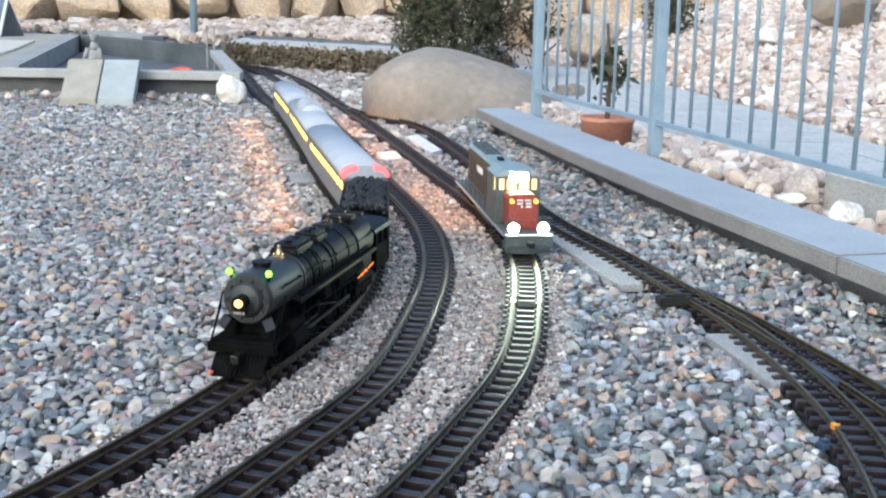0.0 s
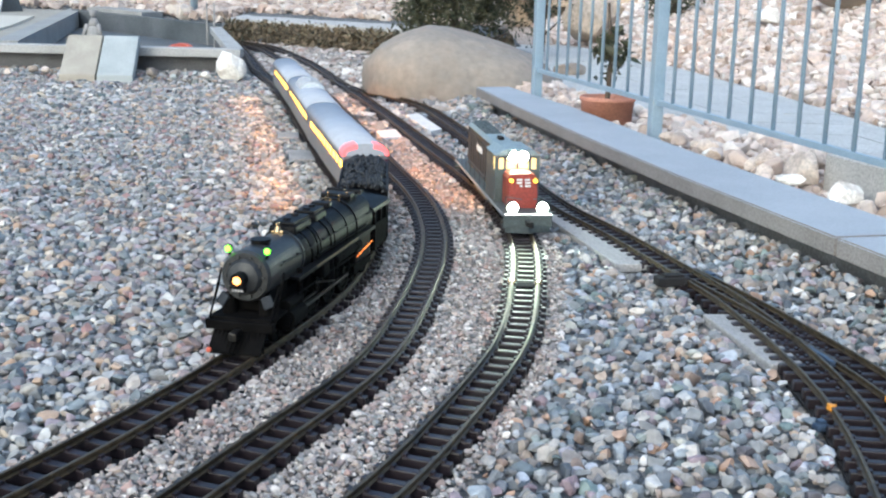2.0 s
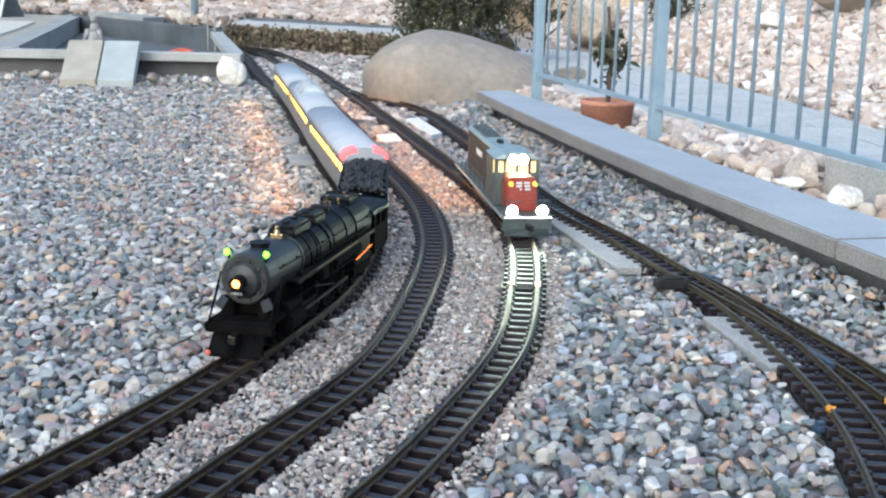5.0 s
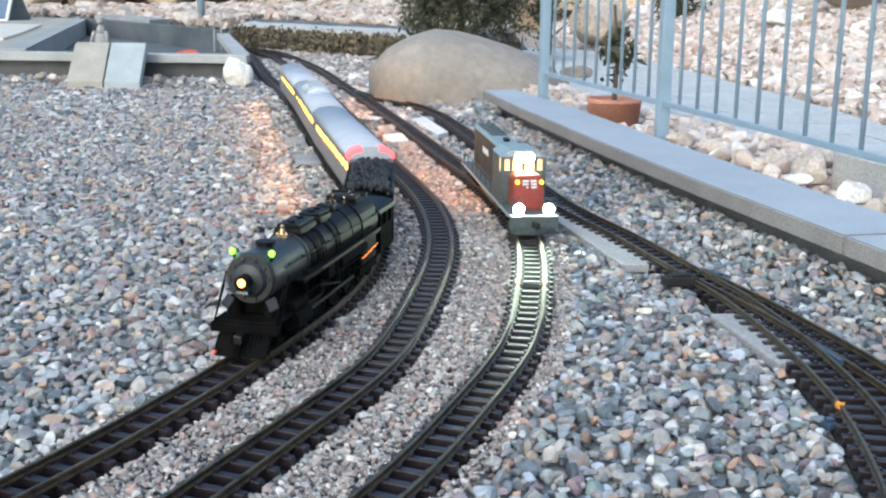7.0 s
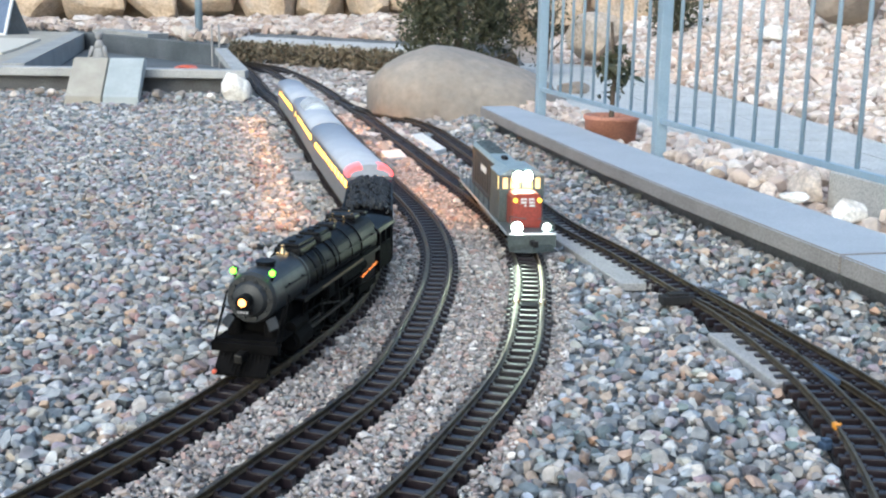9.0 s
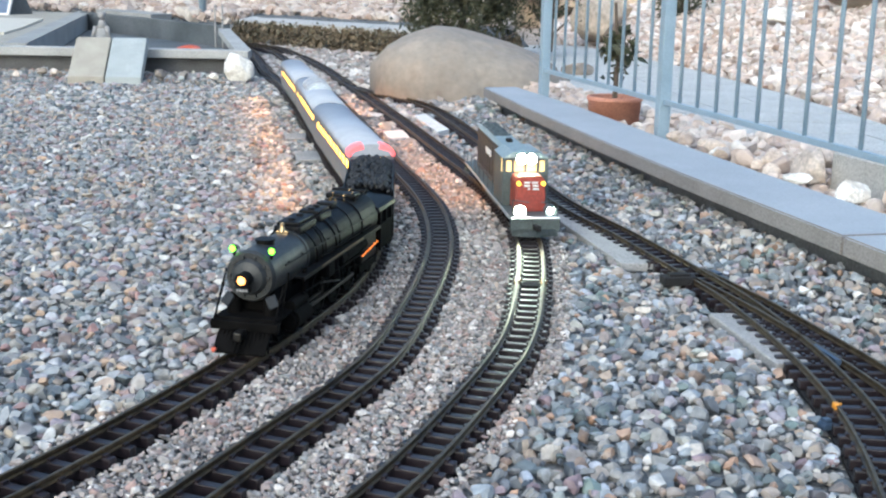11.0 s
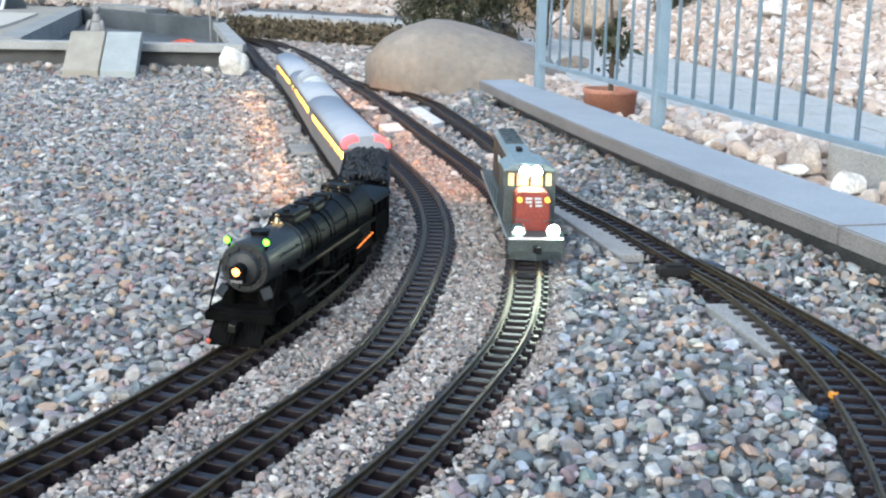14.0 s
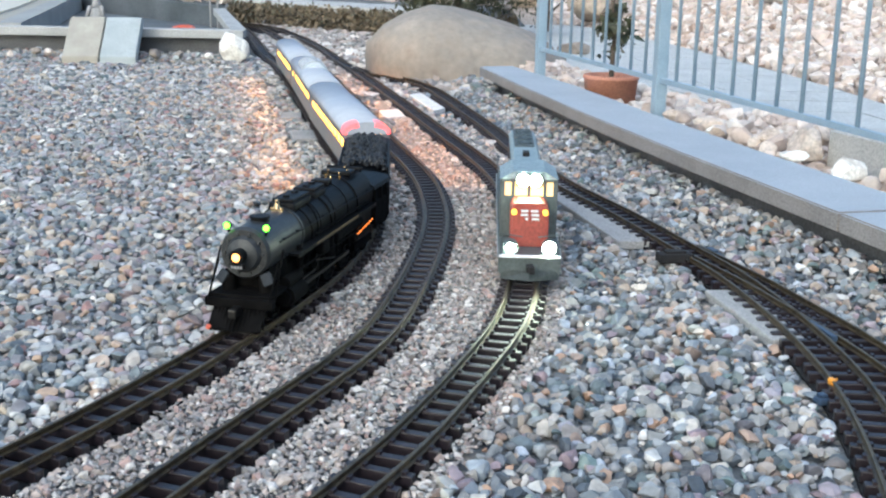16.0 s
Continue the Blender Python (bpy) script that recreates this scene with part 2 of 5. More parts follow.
def ball(bm, c, s, sub=2):
    bmesh.ops.create_icosphere(bm, subdivisions=sub, radius=1.0, matrix=Matrix.Translation(c) @ Matrix.Diagonal((*s, 1)))
    return bm


def prism(bm, outline, a, b, axis="x"):
    """A closed outline carried from a to b along an axis; the outline is (y, z) for x, (x, y) for z."""
    def at(u, v, w):
        return {"x": (w, u, v), "y": (u, w, v), "z": (u, v, w)}[axis]
    v0 = [bm.verts.new(at(u, v, a)) for u, v in outline]
    v1 = [bm.verts.new(at(u, v, b)) for u, v in outline]
    k = len(outline)
    bm.faces.new(v0), bm.faces.new(v1)
    for i in range(k):
        bm.faces.new((v0[i], v0[(i + 1) % k], v1[(i + 1) % k], v1[i]))
    bmesh.ops.recalc_face_normals(bm, faces=bm.faces)
    return bm


def rocky(bm, c, s, seed, sub=3, rough=0.22, cuts=9, turn=0.0):
    """A lump of stone: a ball cut by random planes, then roughened."""
    rng = random.Random(seed)
    g = bmesh.ops.create_icosphere(bm, subdivisions=sub, radius=1.0)
    planes = []
    for _ in range(cuts):
        d = Vector((rng.gauss(0, 1), rng.gauss(0, 1), rng.gauss(0, 0.8))).normalized()
        planes.append((d, rng.uniform(0.50, 0.86)))
    off = Vector((rng.uniform(0, 50), rng.uniform(0, 50), rng.uniform(0, 50)))
    rot = Matrix.Rotation(turn, 3, "Z")
    for v in g["verts"]:
        p = v.co.copy()
        for d, h in planes:
            k = p.dot(d) - h
            if k > 0:
                p -= d * k * 0.92
        p *= 1 + rough * (noise.noise(p * 1.4 + off) * 0.6 + noise.noise(p * 4 + off) * 0.22)
        v.co = rot @ Vector((p.x * s[0], p.y * s[1], p.z * s[2])) + Vector(c)
    return bm


def thing(name, m=None):
    e = new(name)
    e.empty_display_size = 0.05
    if m is not None:
        e.matrix_basis = m
    return e


# ---- the plan of the tracks ----
def spline(points, step=0.01):
    """A smooth curve through the plan's points, as evenly spaced places."""
    p = [np.array(points[0]) * 2 - np.array(points[1])] + [np.array(q) for q in points] + [np.array(points[-1]) * 2 - np.array(points[-2])]
    out = []
    for i in range(1, len(p) - 2):
        for u in np.linspace(0, 1, 40, endpoint=False):
            a, b, c, d = p[i - 1], p[i], p[i + 1], p[i + 2]
            out.append(0.5 * (2 * b + (c - a) * u + (2 * a - 5 * b + 4 * c - d) * u * u + (3 * b - a - 3 * c + d) * u ** 3))
    out.append(p[-2])
    out = np.array(out)
    for _ in range(40):
        out[1:-1] = (out[:-2] + 2 * out[1:-1] + out[2:]) / 4
    run = np.concatenate([[0], np.cumsum(np.hypot(*np.diff(out, axis=0).T))])
    s = np.arange(0, run[-1], step)
    return np.stack([np.interp(s, run, out[:, 0]), np.interp(s, run, out[:, 1])], 1)


def on_track(line, s, step=0.01):
    """Place and heading (unit vector) at s metres along a track."""
    i = min(max(s / step, 0), len(line) - 2.001)
    k = int(i)
    p = line[k] + (line[k + 1] - line[k]) * (i - k)
    j0, j1 = max(0, k - 2), min(len(line) - 1, k + 3)
    d = line[j1] - line[j0]
    return p, d / np.hypot(*d)


LINE_1 = spline([(-0.68, 0.62), (-0.518, 0.93), (-0.433, 1.100), (-0.360, 1.268), (-0.285, 1.475), (-0.222, 1.68), (-0.175, 1.88), (-0.150, 2.12), (-0.155, 2.40),
                 (-0.190, 2.68), (-0.245, 2.95), (-0.315, 3.28), (-0.438, 3.92), (-0.610, 4.78), (-0.740, 5.38), (-0.930, 6.10), (-1.120, 6.98), (-1.28, 7.70), (-1.40, 8.10), (-1.632, 8.432), (-2.004, 8.90), (-2.376, 9.37)])
LINE_2 = spline([(-0.45, 0.62), (-0.33, 0.88), (-0.252, 1.08), (-0.190, 1.24), (-0.118, 1.425), (-0.075, 1.58), (-0.045, 1.79), (-0.022, 2.02), (-0.013, 2.20), (-0.015, 2.38),
                 (-0.036, 2.62), (-0.080, 2.88), (-0.160, 3.26), (-0.285, 3.92), (-0.455, 4.80), (-0.590, 5.40), (-0.780, 6.15), (-0.975, 7.05), (-1.13, 7.65), (-1.28, 8.12), (-1.546, 8.50), (-1.918, 8.968), (-2.29, 9.436)])
LINE_3 = spline([(-0.30, 0.62), (-0.17, 0.86), (-0.068, 1.085), (-0.018, 1.21), (0.032, 1.36), (0.075, 1.50), (0.104, 1.62), (0.126, 1.76), (0.142, 1.92), (0.156, 2.09), (0.162, 2.28),
                 (0.152, 2.52), (0.118, 2.80), (0.070, 3.06), (0.018, 3.30), (-0.055, 3.65), (-0.180, 4.25), (-0.362, 5.08), (-0.515, 5.74), (-0.72, 6.63), (-0.93, 7.40), (-1.06, 7.82), (-1.19, 8.18), (-1.46, 8.568), (-1.832, 9.036), (-2.204, 9.50)])
LINE_4 = spline([(0.38, 0.72), (0.43, 0.92), (0.465, 1.08), (0.490, 1.22), (0.507, 1.37), (0.509, 1.52), (0.500, 1.68), (0.476, 1.87), (0.435, 2.05), (0.362, 2.35), (0.255, 2.74),
                 (0.145, 3.48), (0.097, 3.76), (0.025, 4.16), (-0.065, 4.60), (-0.190, 4.93), (-0.36, 5.20), (-0.54, 5.75)])
LINE_5 = spline([(0.62, 0.90), (0.610, 1.20), (0.593, 1.40), (0.571, 1.55), (0.541, 1.69), (0.508, 1.83), (0.470, 1.96), (0.435, 2.07)])
RAIL_TOP = 0.014


def edge(pts, off):
    """The line shifted sideways."""
    d = np.gradient(pts, axis=0)
    d /= np.hypot(d[:, 0], d[:, 1])[:, None]
    return pts + np.stack([d[:, 1], -d[:, 0]], 1) * off


def rail_mesh(line, side, lo=0, hi=None):
    """One rail: foot, web and rounded head swept along the line."""
    prof = [(-0.0042, 0.0055), (0.0042, 0.0055), (0.0042, 0.0068), (0.0012, 0.0078), (0.0012, 0.0108), (0.0022, 0.0116), (0.0022, 0.0134), (0.0014, 0.014),
            (-0.0014, 0.014), (-0.0022, 0.0134), (-0.0022, 0.0116), (-0.0012, 0.0108), (-0.0012, 0.0078), (-0.0042, 0.0068)]
    pts = line[lo:hi:2]
    d = np.gradient(pts, axis=0)
    d /= np.hypot(d[:, 0], d[:, 1])[:, None]
    nrm = np.stack([d[:, 1], -d[:, 0]], 1)
    bm = bmesh.new()
    rings = []
    for p, q in zip(pts, nrm):
        rings.append([bm.verts.new((p[0] + q[0] * (side * 0.0225 + u), p[1] + q[1] * (side * 0.0225 + u), w)) for u, w in prof])
    k = len(prof)
    for a, b in zip(rings[:-1], rings[1:]):
        for i in range(k):
            bm.faces.new((a[i], a[(i + 1) % k], b[(i + 1) % k], b[i]))
    bm.faces.new(rings[0]), bm.faces.new(rings[-1])
    bmesh.ops.recalc_face_normals(bm, faces=bm.faces)
    return bm


def sleeper_data(length):
    bm = bmesh.new()
    box(bm, (0, 0, -0.001), (length, 0.0118, 0.013), 0.0015)
    for s in (-1, 1):
        for e in (-1, 1):
            box(bm, (s * (0.0225 + e * 0.0062), 0, 0.0068), (0.004, 0.008, 0.004))
    me = bpy.data.meshes.new("sleeper")
    bm.to_mesh(me)
    bm.free()
    me.materials.append(M_sleeper)
    return me


SLEEPER = sleeper_data(0.0765)
tracks = []


def railway_track(line, label, lo=0, hi=None, sleepers=True):
    t = thing("railway_track")
    for side in (-1, 1):
        part("rail", rail_mesh(line, side, lo, hi), M_rail, t)
    # added black sheet below, standing in for the deep shade between sleepers
    a, b = edge(line[::4], -0.0385), edge(line[::4], 0.0385)
    bm = bmesh.new()
    va, vb = [bm.verts.new((*q, -0.009)) for q in a], [bm.verts.new((*q, -0.009)) for q in b]
    for i in range(len(va) - 1):
        bm.faces.new((va[i], vb[i], vb[i + 1], va[i + 1]))
    bm.normal_update()
    bmesh.ops.solidify(bm, geom=bm.faces[:], thickness=0.004)
    part("gap_shade_sheet", bm, M_rubber, t, "black sheet added for the dark shade between the sleepers")
    tagged(t, label, "track", "garden railway tracks")
    tracks.append((t, line, lo, hi if hi is not None else len(line)))
    return t


railway_track(LINE_1, "dark sleepered model track under the steam train")
railway_track(LINE_2, "empty dark model track curving through grey grit")
railway_track(LINE_3, "dark model track with brass rails under the diesel")
railway_track(LINE_4, "dark model track leading to a turnout beside the kerb")
railway_track(LINE_5, "diverging branch of the turnout beside the kerb")

# ---- the ground ----
def terrace_y(x):
    """Where the back terrace begins."""
    return float(np.interp(x, [-6, -3.4, -3.07, -2.28, -1.70, -1.256, -0.326, 0.3, 0.42, 0.60, 4], [11.2, 11.0, 10.55, 9.75, 9.10, 8.65, 7.80, 7.3, 7.25, 14.0, 14.0]))


def pond_rise(x, y):
    """The gravel banks up against the pond rim."""
    return 0.024 * np.clip((y - 5.50) / 0.26, 0, 1) * np.clip((-0.95 - x) / 0.1, 0, 1) * (y < 6.0)


def height(x, y):
    """The lie of the land: flat bed, terrace behind, bank behind the fence."""
    wall_y = terrace_y(x)
    z = -0.014 + float(pond_rise(x, y))
    if y > wall_y:
        z = 0.14 + 0.03 * (y - wall_y)
        z = min(z, 0.30)
    return z


def ground():
    bm = bmesh.new()
    xs = [-60, -20, -8] + list(np.arange(-4.5, 3.6, 0.15)) + [8, 20, 60]
    ys = [-60, -20, -6, -2, 0] + list(np.arange(0.6, 12.5, 0.1)) + [16, 30, 80]
    grid = [[bm.verts.new((x, y, height(x, y) + (0.006 * noise.noise((x * 3, y * 3, 0)) if abs(x) < 5 else 0))) for x in xs] for y in ys]
    for a, b in zip(grid[:-1], grid[1:]):
        for i in range(len(xs) - 1):
            bm.faces.new((a[i], a[i + 1], b[i + 1], b[i]))
    return tagged(part("ground", bm, M_soil, smooth=True), "grey stony ground under the gravel", "ground", kind="structure")


ground()

# gravel: many loose stones of three sizes
def stone_shapes(sub, count, seed):
    """Unit stones: balls flattened by random planes."""
    rng = np.random.default_rng(seed)
    bm = bmesh.new()
    bmesh.ops.create_icosphere(bm, subdivisions=sub, radius=1.0)
    bm.verts.ensure_lookup_table()
    v = np.array([q.co[:] for q in bm.verts])
    f = np.array([[w.index for w in q.verts] for q in bm.faces])
    bm.free()
    shapes = []
    for _ in range(count):
        p = v.copy()
        for _ in range(9):
            d = rng.normal(size=3)
            d /= np.linalg.norm(d)
            k = np.clip(p @ d - rng.uniform(0.26, 0.72), 0, None)
            p = p - k[:, None] * d
        p *= 1 + rng.normal(0, 0.025, (len(p), 1))
        p = (p - (p.max(0) + p.min(0)) / 2) / (p.max(0) - p.min(0)) * 1.75
        shapes.append(p)
    return np.array(shapes), f


def scatter(name, xy, z, size, sub, mat, seed, label, flat=0.6, smooth=True):
    """All stones of one bed as one object: places, sizes and turns vary."""
    rng = np.random.default_rng(seed)
    shapes, f = stone_shapes(sub, 24, seed)
    n = len(xy)
    pick = shapes[rng.integers(0, len(shapes), n)]
    dims = np.stack([size, size * rng.uniform(0.62, 1.0, n), size * rng.uniform(flat * 0.7, flat * 1.25, n)], 1) * 0.5
    pick = pick * dims[:, None, :]
    tilt, turn = rng.normal(0, 0.28, n), rng.uniform(0, 6.283, n)
    c, s = np.cos(tilt)[:, None], np.sin(tilt)[:, None]
    y, w = pick[..., 1] * c - pick[..., 2] * s, pick[..., 1] * s + pick[..., 2] * c
    c, s = np.cos(turn)[:, None], np.sin(turn)[:, None]
    x, y = pick[..., 0] * c - y * s, pick[..., 0] * s + y * c
    co = np.stack([x + xy[:, :1], y + xy[:, 1:2], w + np.asarray(z)[:, None]], -1).reshape(-1, 3)
    k = shapes.shape[1]
    faces = (f[None] + (np.arange(n) * k)[:, None, None]).reshape(-1, 3)
    me = bpy.data.meshes.new(name)
    me.vertices.add(len(co))
    me.vertices.foreach_set("co", co.ravel())
    me.loops.add(faces.size)
    me.loops.foreach_set("vertex_index", faces.ravel().astype(np.int32))
    me.polygons.add(len(faces))
    me.polygons.foreach_set("loop_start", np.arange(0, faces.size, 3, dtype=np.int32))
    me.polygons.foreach_set("use_smooth", np.full(len(faces), smooth))
    me.update(calc_edges=True)
    me.materials.append(mat)
    return tagged(new(name, me), label, "gravel", kind="stuff")


def jittered(x0, x1, y0, y1, step, seed):
    rng = np.random.default_rng(seed)
    gx, gy = np.meshgrid(np.arange(x0, x1, step), np.arange(y0, y1, step))
    p = np.stack([gx.ravel(), gy.ravel()], 1)
    return p + rng.uniform(-0.55, 0.55, p.shape) * step


def away(p, lines):
    """Distance of each place from the nearest of the lines."""
    best = np.full(len(p), 9.0)
    for line in lines:
        q = line[::3]
        for i in range(0, len(p), 4000):
            d = np.min(np.hypot(p[i:i + 4000, None, 0] - q[None, :, 0], p[i:i + 4000, None, 1] - q[None, :, 1]), 1)
            best[i:i + 4000] = np.minimum(best[i:i + 4000], d)
    return best


def side_of(p, line):
    """x of each place less the line's x at the same y."""
    order = np.argsort(line[:, 1])
    return p[:, 0] - np.interp(p[:, 1], line[order, 1], line[order, 0])


def kerb_x(y):
    return np.interp(y, [0.5, 1.9, 2.636, 3.95, 4.65, 6.0], [1.05, 0.715, 0.529, 0.262, 0.134, 0.0])


# flat boards lying in the gravel, as corners in plan
BOARDS = [[(0.327, 2.131), (0.387, 2.135), (0.276, 2.72), (0.200, 2.72)], [(0.420, 1.809), (0.490, 1.814), (0.510, 1.573), (0.462, 1.561)],
          [(-0.219, 3.913), (-0.155, 3.962), (-0.125, 3.782), (-0.191, 3.737)], [(-0.134, 4.385), (-0.089, 4.444), (0.001, 4.006), (-0.038, 3.930)],
          [(-0.535, 3.85), (-0.47, 3.87), (-0.455, 3.74), (-0.52, 3.72)], [(-0.455, 3.46), (-0.375, 3.48), (-0.345, 3.31), (-0.425, 3.29)]]


def inside(p, quad):
    """Whether places lie within a convex outline."""
    ok = np.ones(len(p), bool)
    sign = None
    area = sum(a[0] * b[1] - b[0] * a[1] for a, b in zip(quad, quad[1:] + quad[:1]))
    for a, b in zip(quad, quad[1:] + quad[:1]):
        c = (b[0] - a[0]) * (p[:, 1] - a[1]) - (b[1] - a[1]) * (p[:, 0] - a[0])
        ok &= (c * area > 0)
    return ok


def bed(x0, x1, y0, y1, step, seed):
    """Places in the bed with their distance from the tracks and whether they lie between the running lines."""
    p = jittered(x0, x1, y0, y1, step, seed)
    near = away(p, [LINE_1, LINE_2, LINE_3, LINE_4, LINE_5])
    inner = (side_of(p, LINE_1) > 0.02) & (side_of(p, LINE_3) < 0.07)
    keep = (p[:, 0] < kerb_x(p[:, 1]) + 0.03)
    for quad in BOARDS:
        mid = np.mean(quad, 0)
        keep &= ~inside(p, [tuple(mid + (np.array(q) - mid) * 1.2) for q in quad])
    return p[keep], near[keep], inner[keep]


rng_bed = np.random.default_rng(5)
for lo, hi, xa, xb, step, sub in ((0.78, 2.4, -0.95, 0.80, 0.0138, 2), (2.4, 4.3, -1.75, 0.66, 0.0150, 1), (4.3, 5.95, -3.0, 0.20, 0.020, 1)):
    p, near, inner = bed(xa, xb, lo, hi, step, int(lo * 100))
    ok = (near > 0.048) & ~(inner & (near < 0.2))
    p = p[ok]
    right = side_of(p, LINE_3) > 0
    size = step * np.minimum(rng_bed.lognormal(0.28, 0.37, len(p)), 2.3) * np.where(right & (p[:, 1] < 3), 0.97, 0.98)
    heap = pond_rise(p[:, 0], p[:, 1]) + 0.027 * np.clip((p[:, 0] - kerb_x(p[:, 1]) + 0.10) / 0.10, 0, 1)
    z = -0.012 + heap + rng_bed.uniform(0, 0.010, len(p))
    for pick, mat, flat, label in ((~right, M_pebble, 0.66, "loose bed of grey, tan and bluish river pebbles"), (right, M_slaty, 0.74, "loose bed of blue-grey and white river pebbles by the turnout")):
        scatter("pebbles", p[pick], z[pick], size[pick], sub, mat, int(lo * 100) + 1, label, flat=flat, smooth=False)
for lo, hi, xa, xb, step, sub in ((0.78, 2.2, -0.75, 0.42, 0.0056, 1), (2.2, 3.6, -0.5, 0.42, 0.0085, 1), (3.6, 7.6, -1.4, 0.1, 0.019, 1)):
    p, near, inner = bed(xa, xb, lo, hi, step, int(lo * 100) + 7)
    ok = inner & (near > 0.040) | (near > 0.040) & (near < 0.062) & (p[:, 1] < 3.6)
    p = p[ok]
    size = step * rng_bed.lognormal(0.26, 0.38, len(p))
    scatter("grit", p, -0.007 + rng_bed.uniform(0, 0.006, len(p)), size, sub, M_grit, int(lo * 100) + 8, "fine grey and beige grit packed between the tracks", flat=0.75, smooth=False)
p = jittered(-1.5, 0.4, 4.6, 8.6, 0.026, 77)
near = away(p, [LINE_1, LINE_2, LINE_3, LINE_4])
p = p[(near > 0.05) & (side_of(p, LINE_3) > 0.03) & (p[:, 1] < np.array([terrace_y(v) for v in p[:, 0]]) - 0.03) & (p[:, 0] < kerb_x(p[:, 1]) + 0.6)]
scatter("grit", p, -0.010 + rng_bed.uniform(0, 0.012, len(p)), 0.026 * rng_bed.lognormal(0.28, 0.35, len(p)), 1, M_grit, 78, "mixed pale gravel round the boulder", flat=0.75, smooth=False)


# ---- kerb, fence and what lies behind it ----
COPING_Z = 0.09
COPING = [(0.134, 4.646), (0.251, 3.985), (0.397, 3.25), (0.529, 2.650), (0.6875, 2.008)]


def strip(front, width):
    """The back edge of a strip that runs along a bent front edge."""
    back = []
    for i, p in enumerate(front):
        a, b = front[max(0, i - 1)], front[min(len(front) - 1, i + 1)]
        d = Vector((b[0] - a[0], b[1] - a[1])).normalized()
        back.append((p[0] - d.y * width, p[1] + d.x * width))
    return back


def coping_slab(front, label):
    back = strip(front, 0.192)
    if front[0][1] > 4:
        back[0] = (back[0][0] - 0.06, back[0][1] + 0.02)
    bm = bmesh.new()
    prism(bm, front + back[::-1], COPING_Z - 0.034, COPING_Z, "z")
    top = [e for e in bm.edges if all(v.co.z > COPING_Z - 0.001 for v in e.verts)]
    bmesh.ops.bevel(bm, geom=top, offset=0.003, segments=2, affect="EDGES")
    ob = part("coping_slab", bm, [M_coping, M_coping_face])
    # all faces but the top take the shade-darkened colour
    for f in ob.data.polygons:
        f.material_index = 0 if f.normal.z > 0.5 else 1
    return tagged(ob, label, "kerb slab", "kerb slabs")


coping_slab(COPING, "long grey stone coping slab with a shade-darkened brownish edge")
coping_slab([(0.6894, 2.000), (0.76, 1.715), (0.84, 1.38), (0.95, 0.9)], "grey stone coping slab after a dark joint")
# footing set back under the slabs, its dark colour holding the gap's shade
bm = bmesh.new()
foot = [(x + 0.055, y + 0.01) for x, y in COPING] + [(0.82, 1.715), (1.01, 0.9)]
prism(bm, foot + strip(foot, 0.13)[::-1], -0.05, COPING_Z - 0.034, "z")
tagged(part("kerb_footing", bm, M_footing), "concrete footing coloured dark for the shade under the coping", "footing", kind="structure")

POST_A, POST_B = Vector((0.354, 4.455, 0)), Vector((0.612, 3.385, 0))
ALONG = (POST_B - POST_A).normalized()
STEP = (POST_B - POST_A).length / 10
fence_m = Matrix.Translation((POST_A.x, POST_A.y, COPING_Z)) @ Matrix.Rotation(math.atan2(ALONG.y, ALONG.x), 4, "Z")
fence = thing("fence", fence_m)
tagged(fence, "blue-grey galvanised steel fence with upright bars on the kerb", "fence")


def bar_data():
    bm = bmesh.new()
    rod(bm, (0, 0, 0.082), (0, 0, 0.90), 0.0053, seg=10)
    me = bpy.data.meshes.new("bar")
    for f in bm.faces:
        f.smooth = len(f.verts) == 4
    bm.to_mesh(me)
    bm.free()
    me.materials.append(M_fence)
    return me


BAR = bar_data()
for i in range(4):
    if i < 3:
        at = STEP * (0, 10, 21.12)[i]
        bm = bmesh.new()
        box(bm, (at, 0, 0.46), (0.034, 0.034, 0.98), 0.003)
        part("post", bm, M_fence, fence)
    if i < 2:
        for z in (0.086, 0.90):
            bm = bmesh.new()
            box(bm, (STEP * (5, 15.5)[i], 0, z), (STEP * (10, 11)[i] - 0.034, 0.015, 0.015), 0.002)
            part("rail", bm, M_fence, fence)
        for k in range(1, 10 + i):
            b = new("bar", BAR)
            b.parent = fence
            b.location = (STEP * (10 * i + k * (1, 1.011)[i]), 0, 0)

# the paved path behind the fence and its bank of pale stones
PATH_Z = 0.03
NEAR_Y, NEAR_X = [1.0, 2.6, 3.24, 4.0, 4.78, 9.0], [1.44, 1.23, 1.03, 0.77, 0.50, 0.30]
FAR_Y, FAR_X = [1.0, 2.6, 3.65, 5.2, 6.8, 8.25, 9.0], [1.86, 1.66, 1.57, 1.50, 1.33, 1.06, 0.88]


def bank_z(x, y):
    """Height behind the fence: level to the far side of the path, then rising."""
    far = x - np.interp(y, FAR_Y, FAR_X)
    return PATH_Z - 0.02 + max(0.0, far) * 0.24


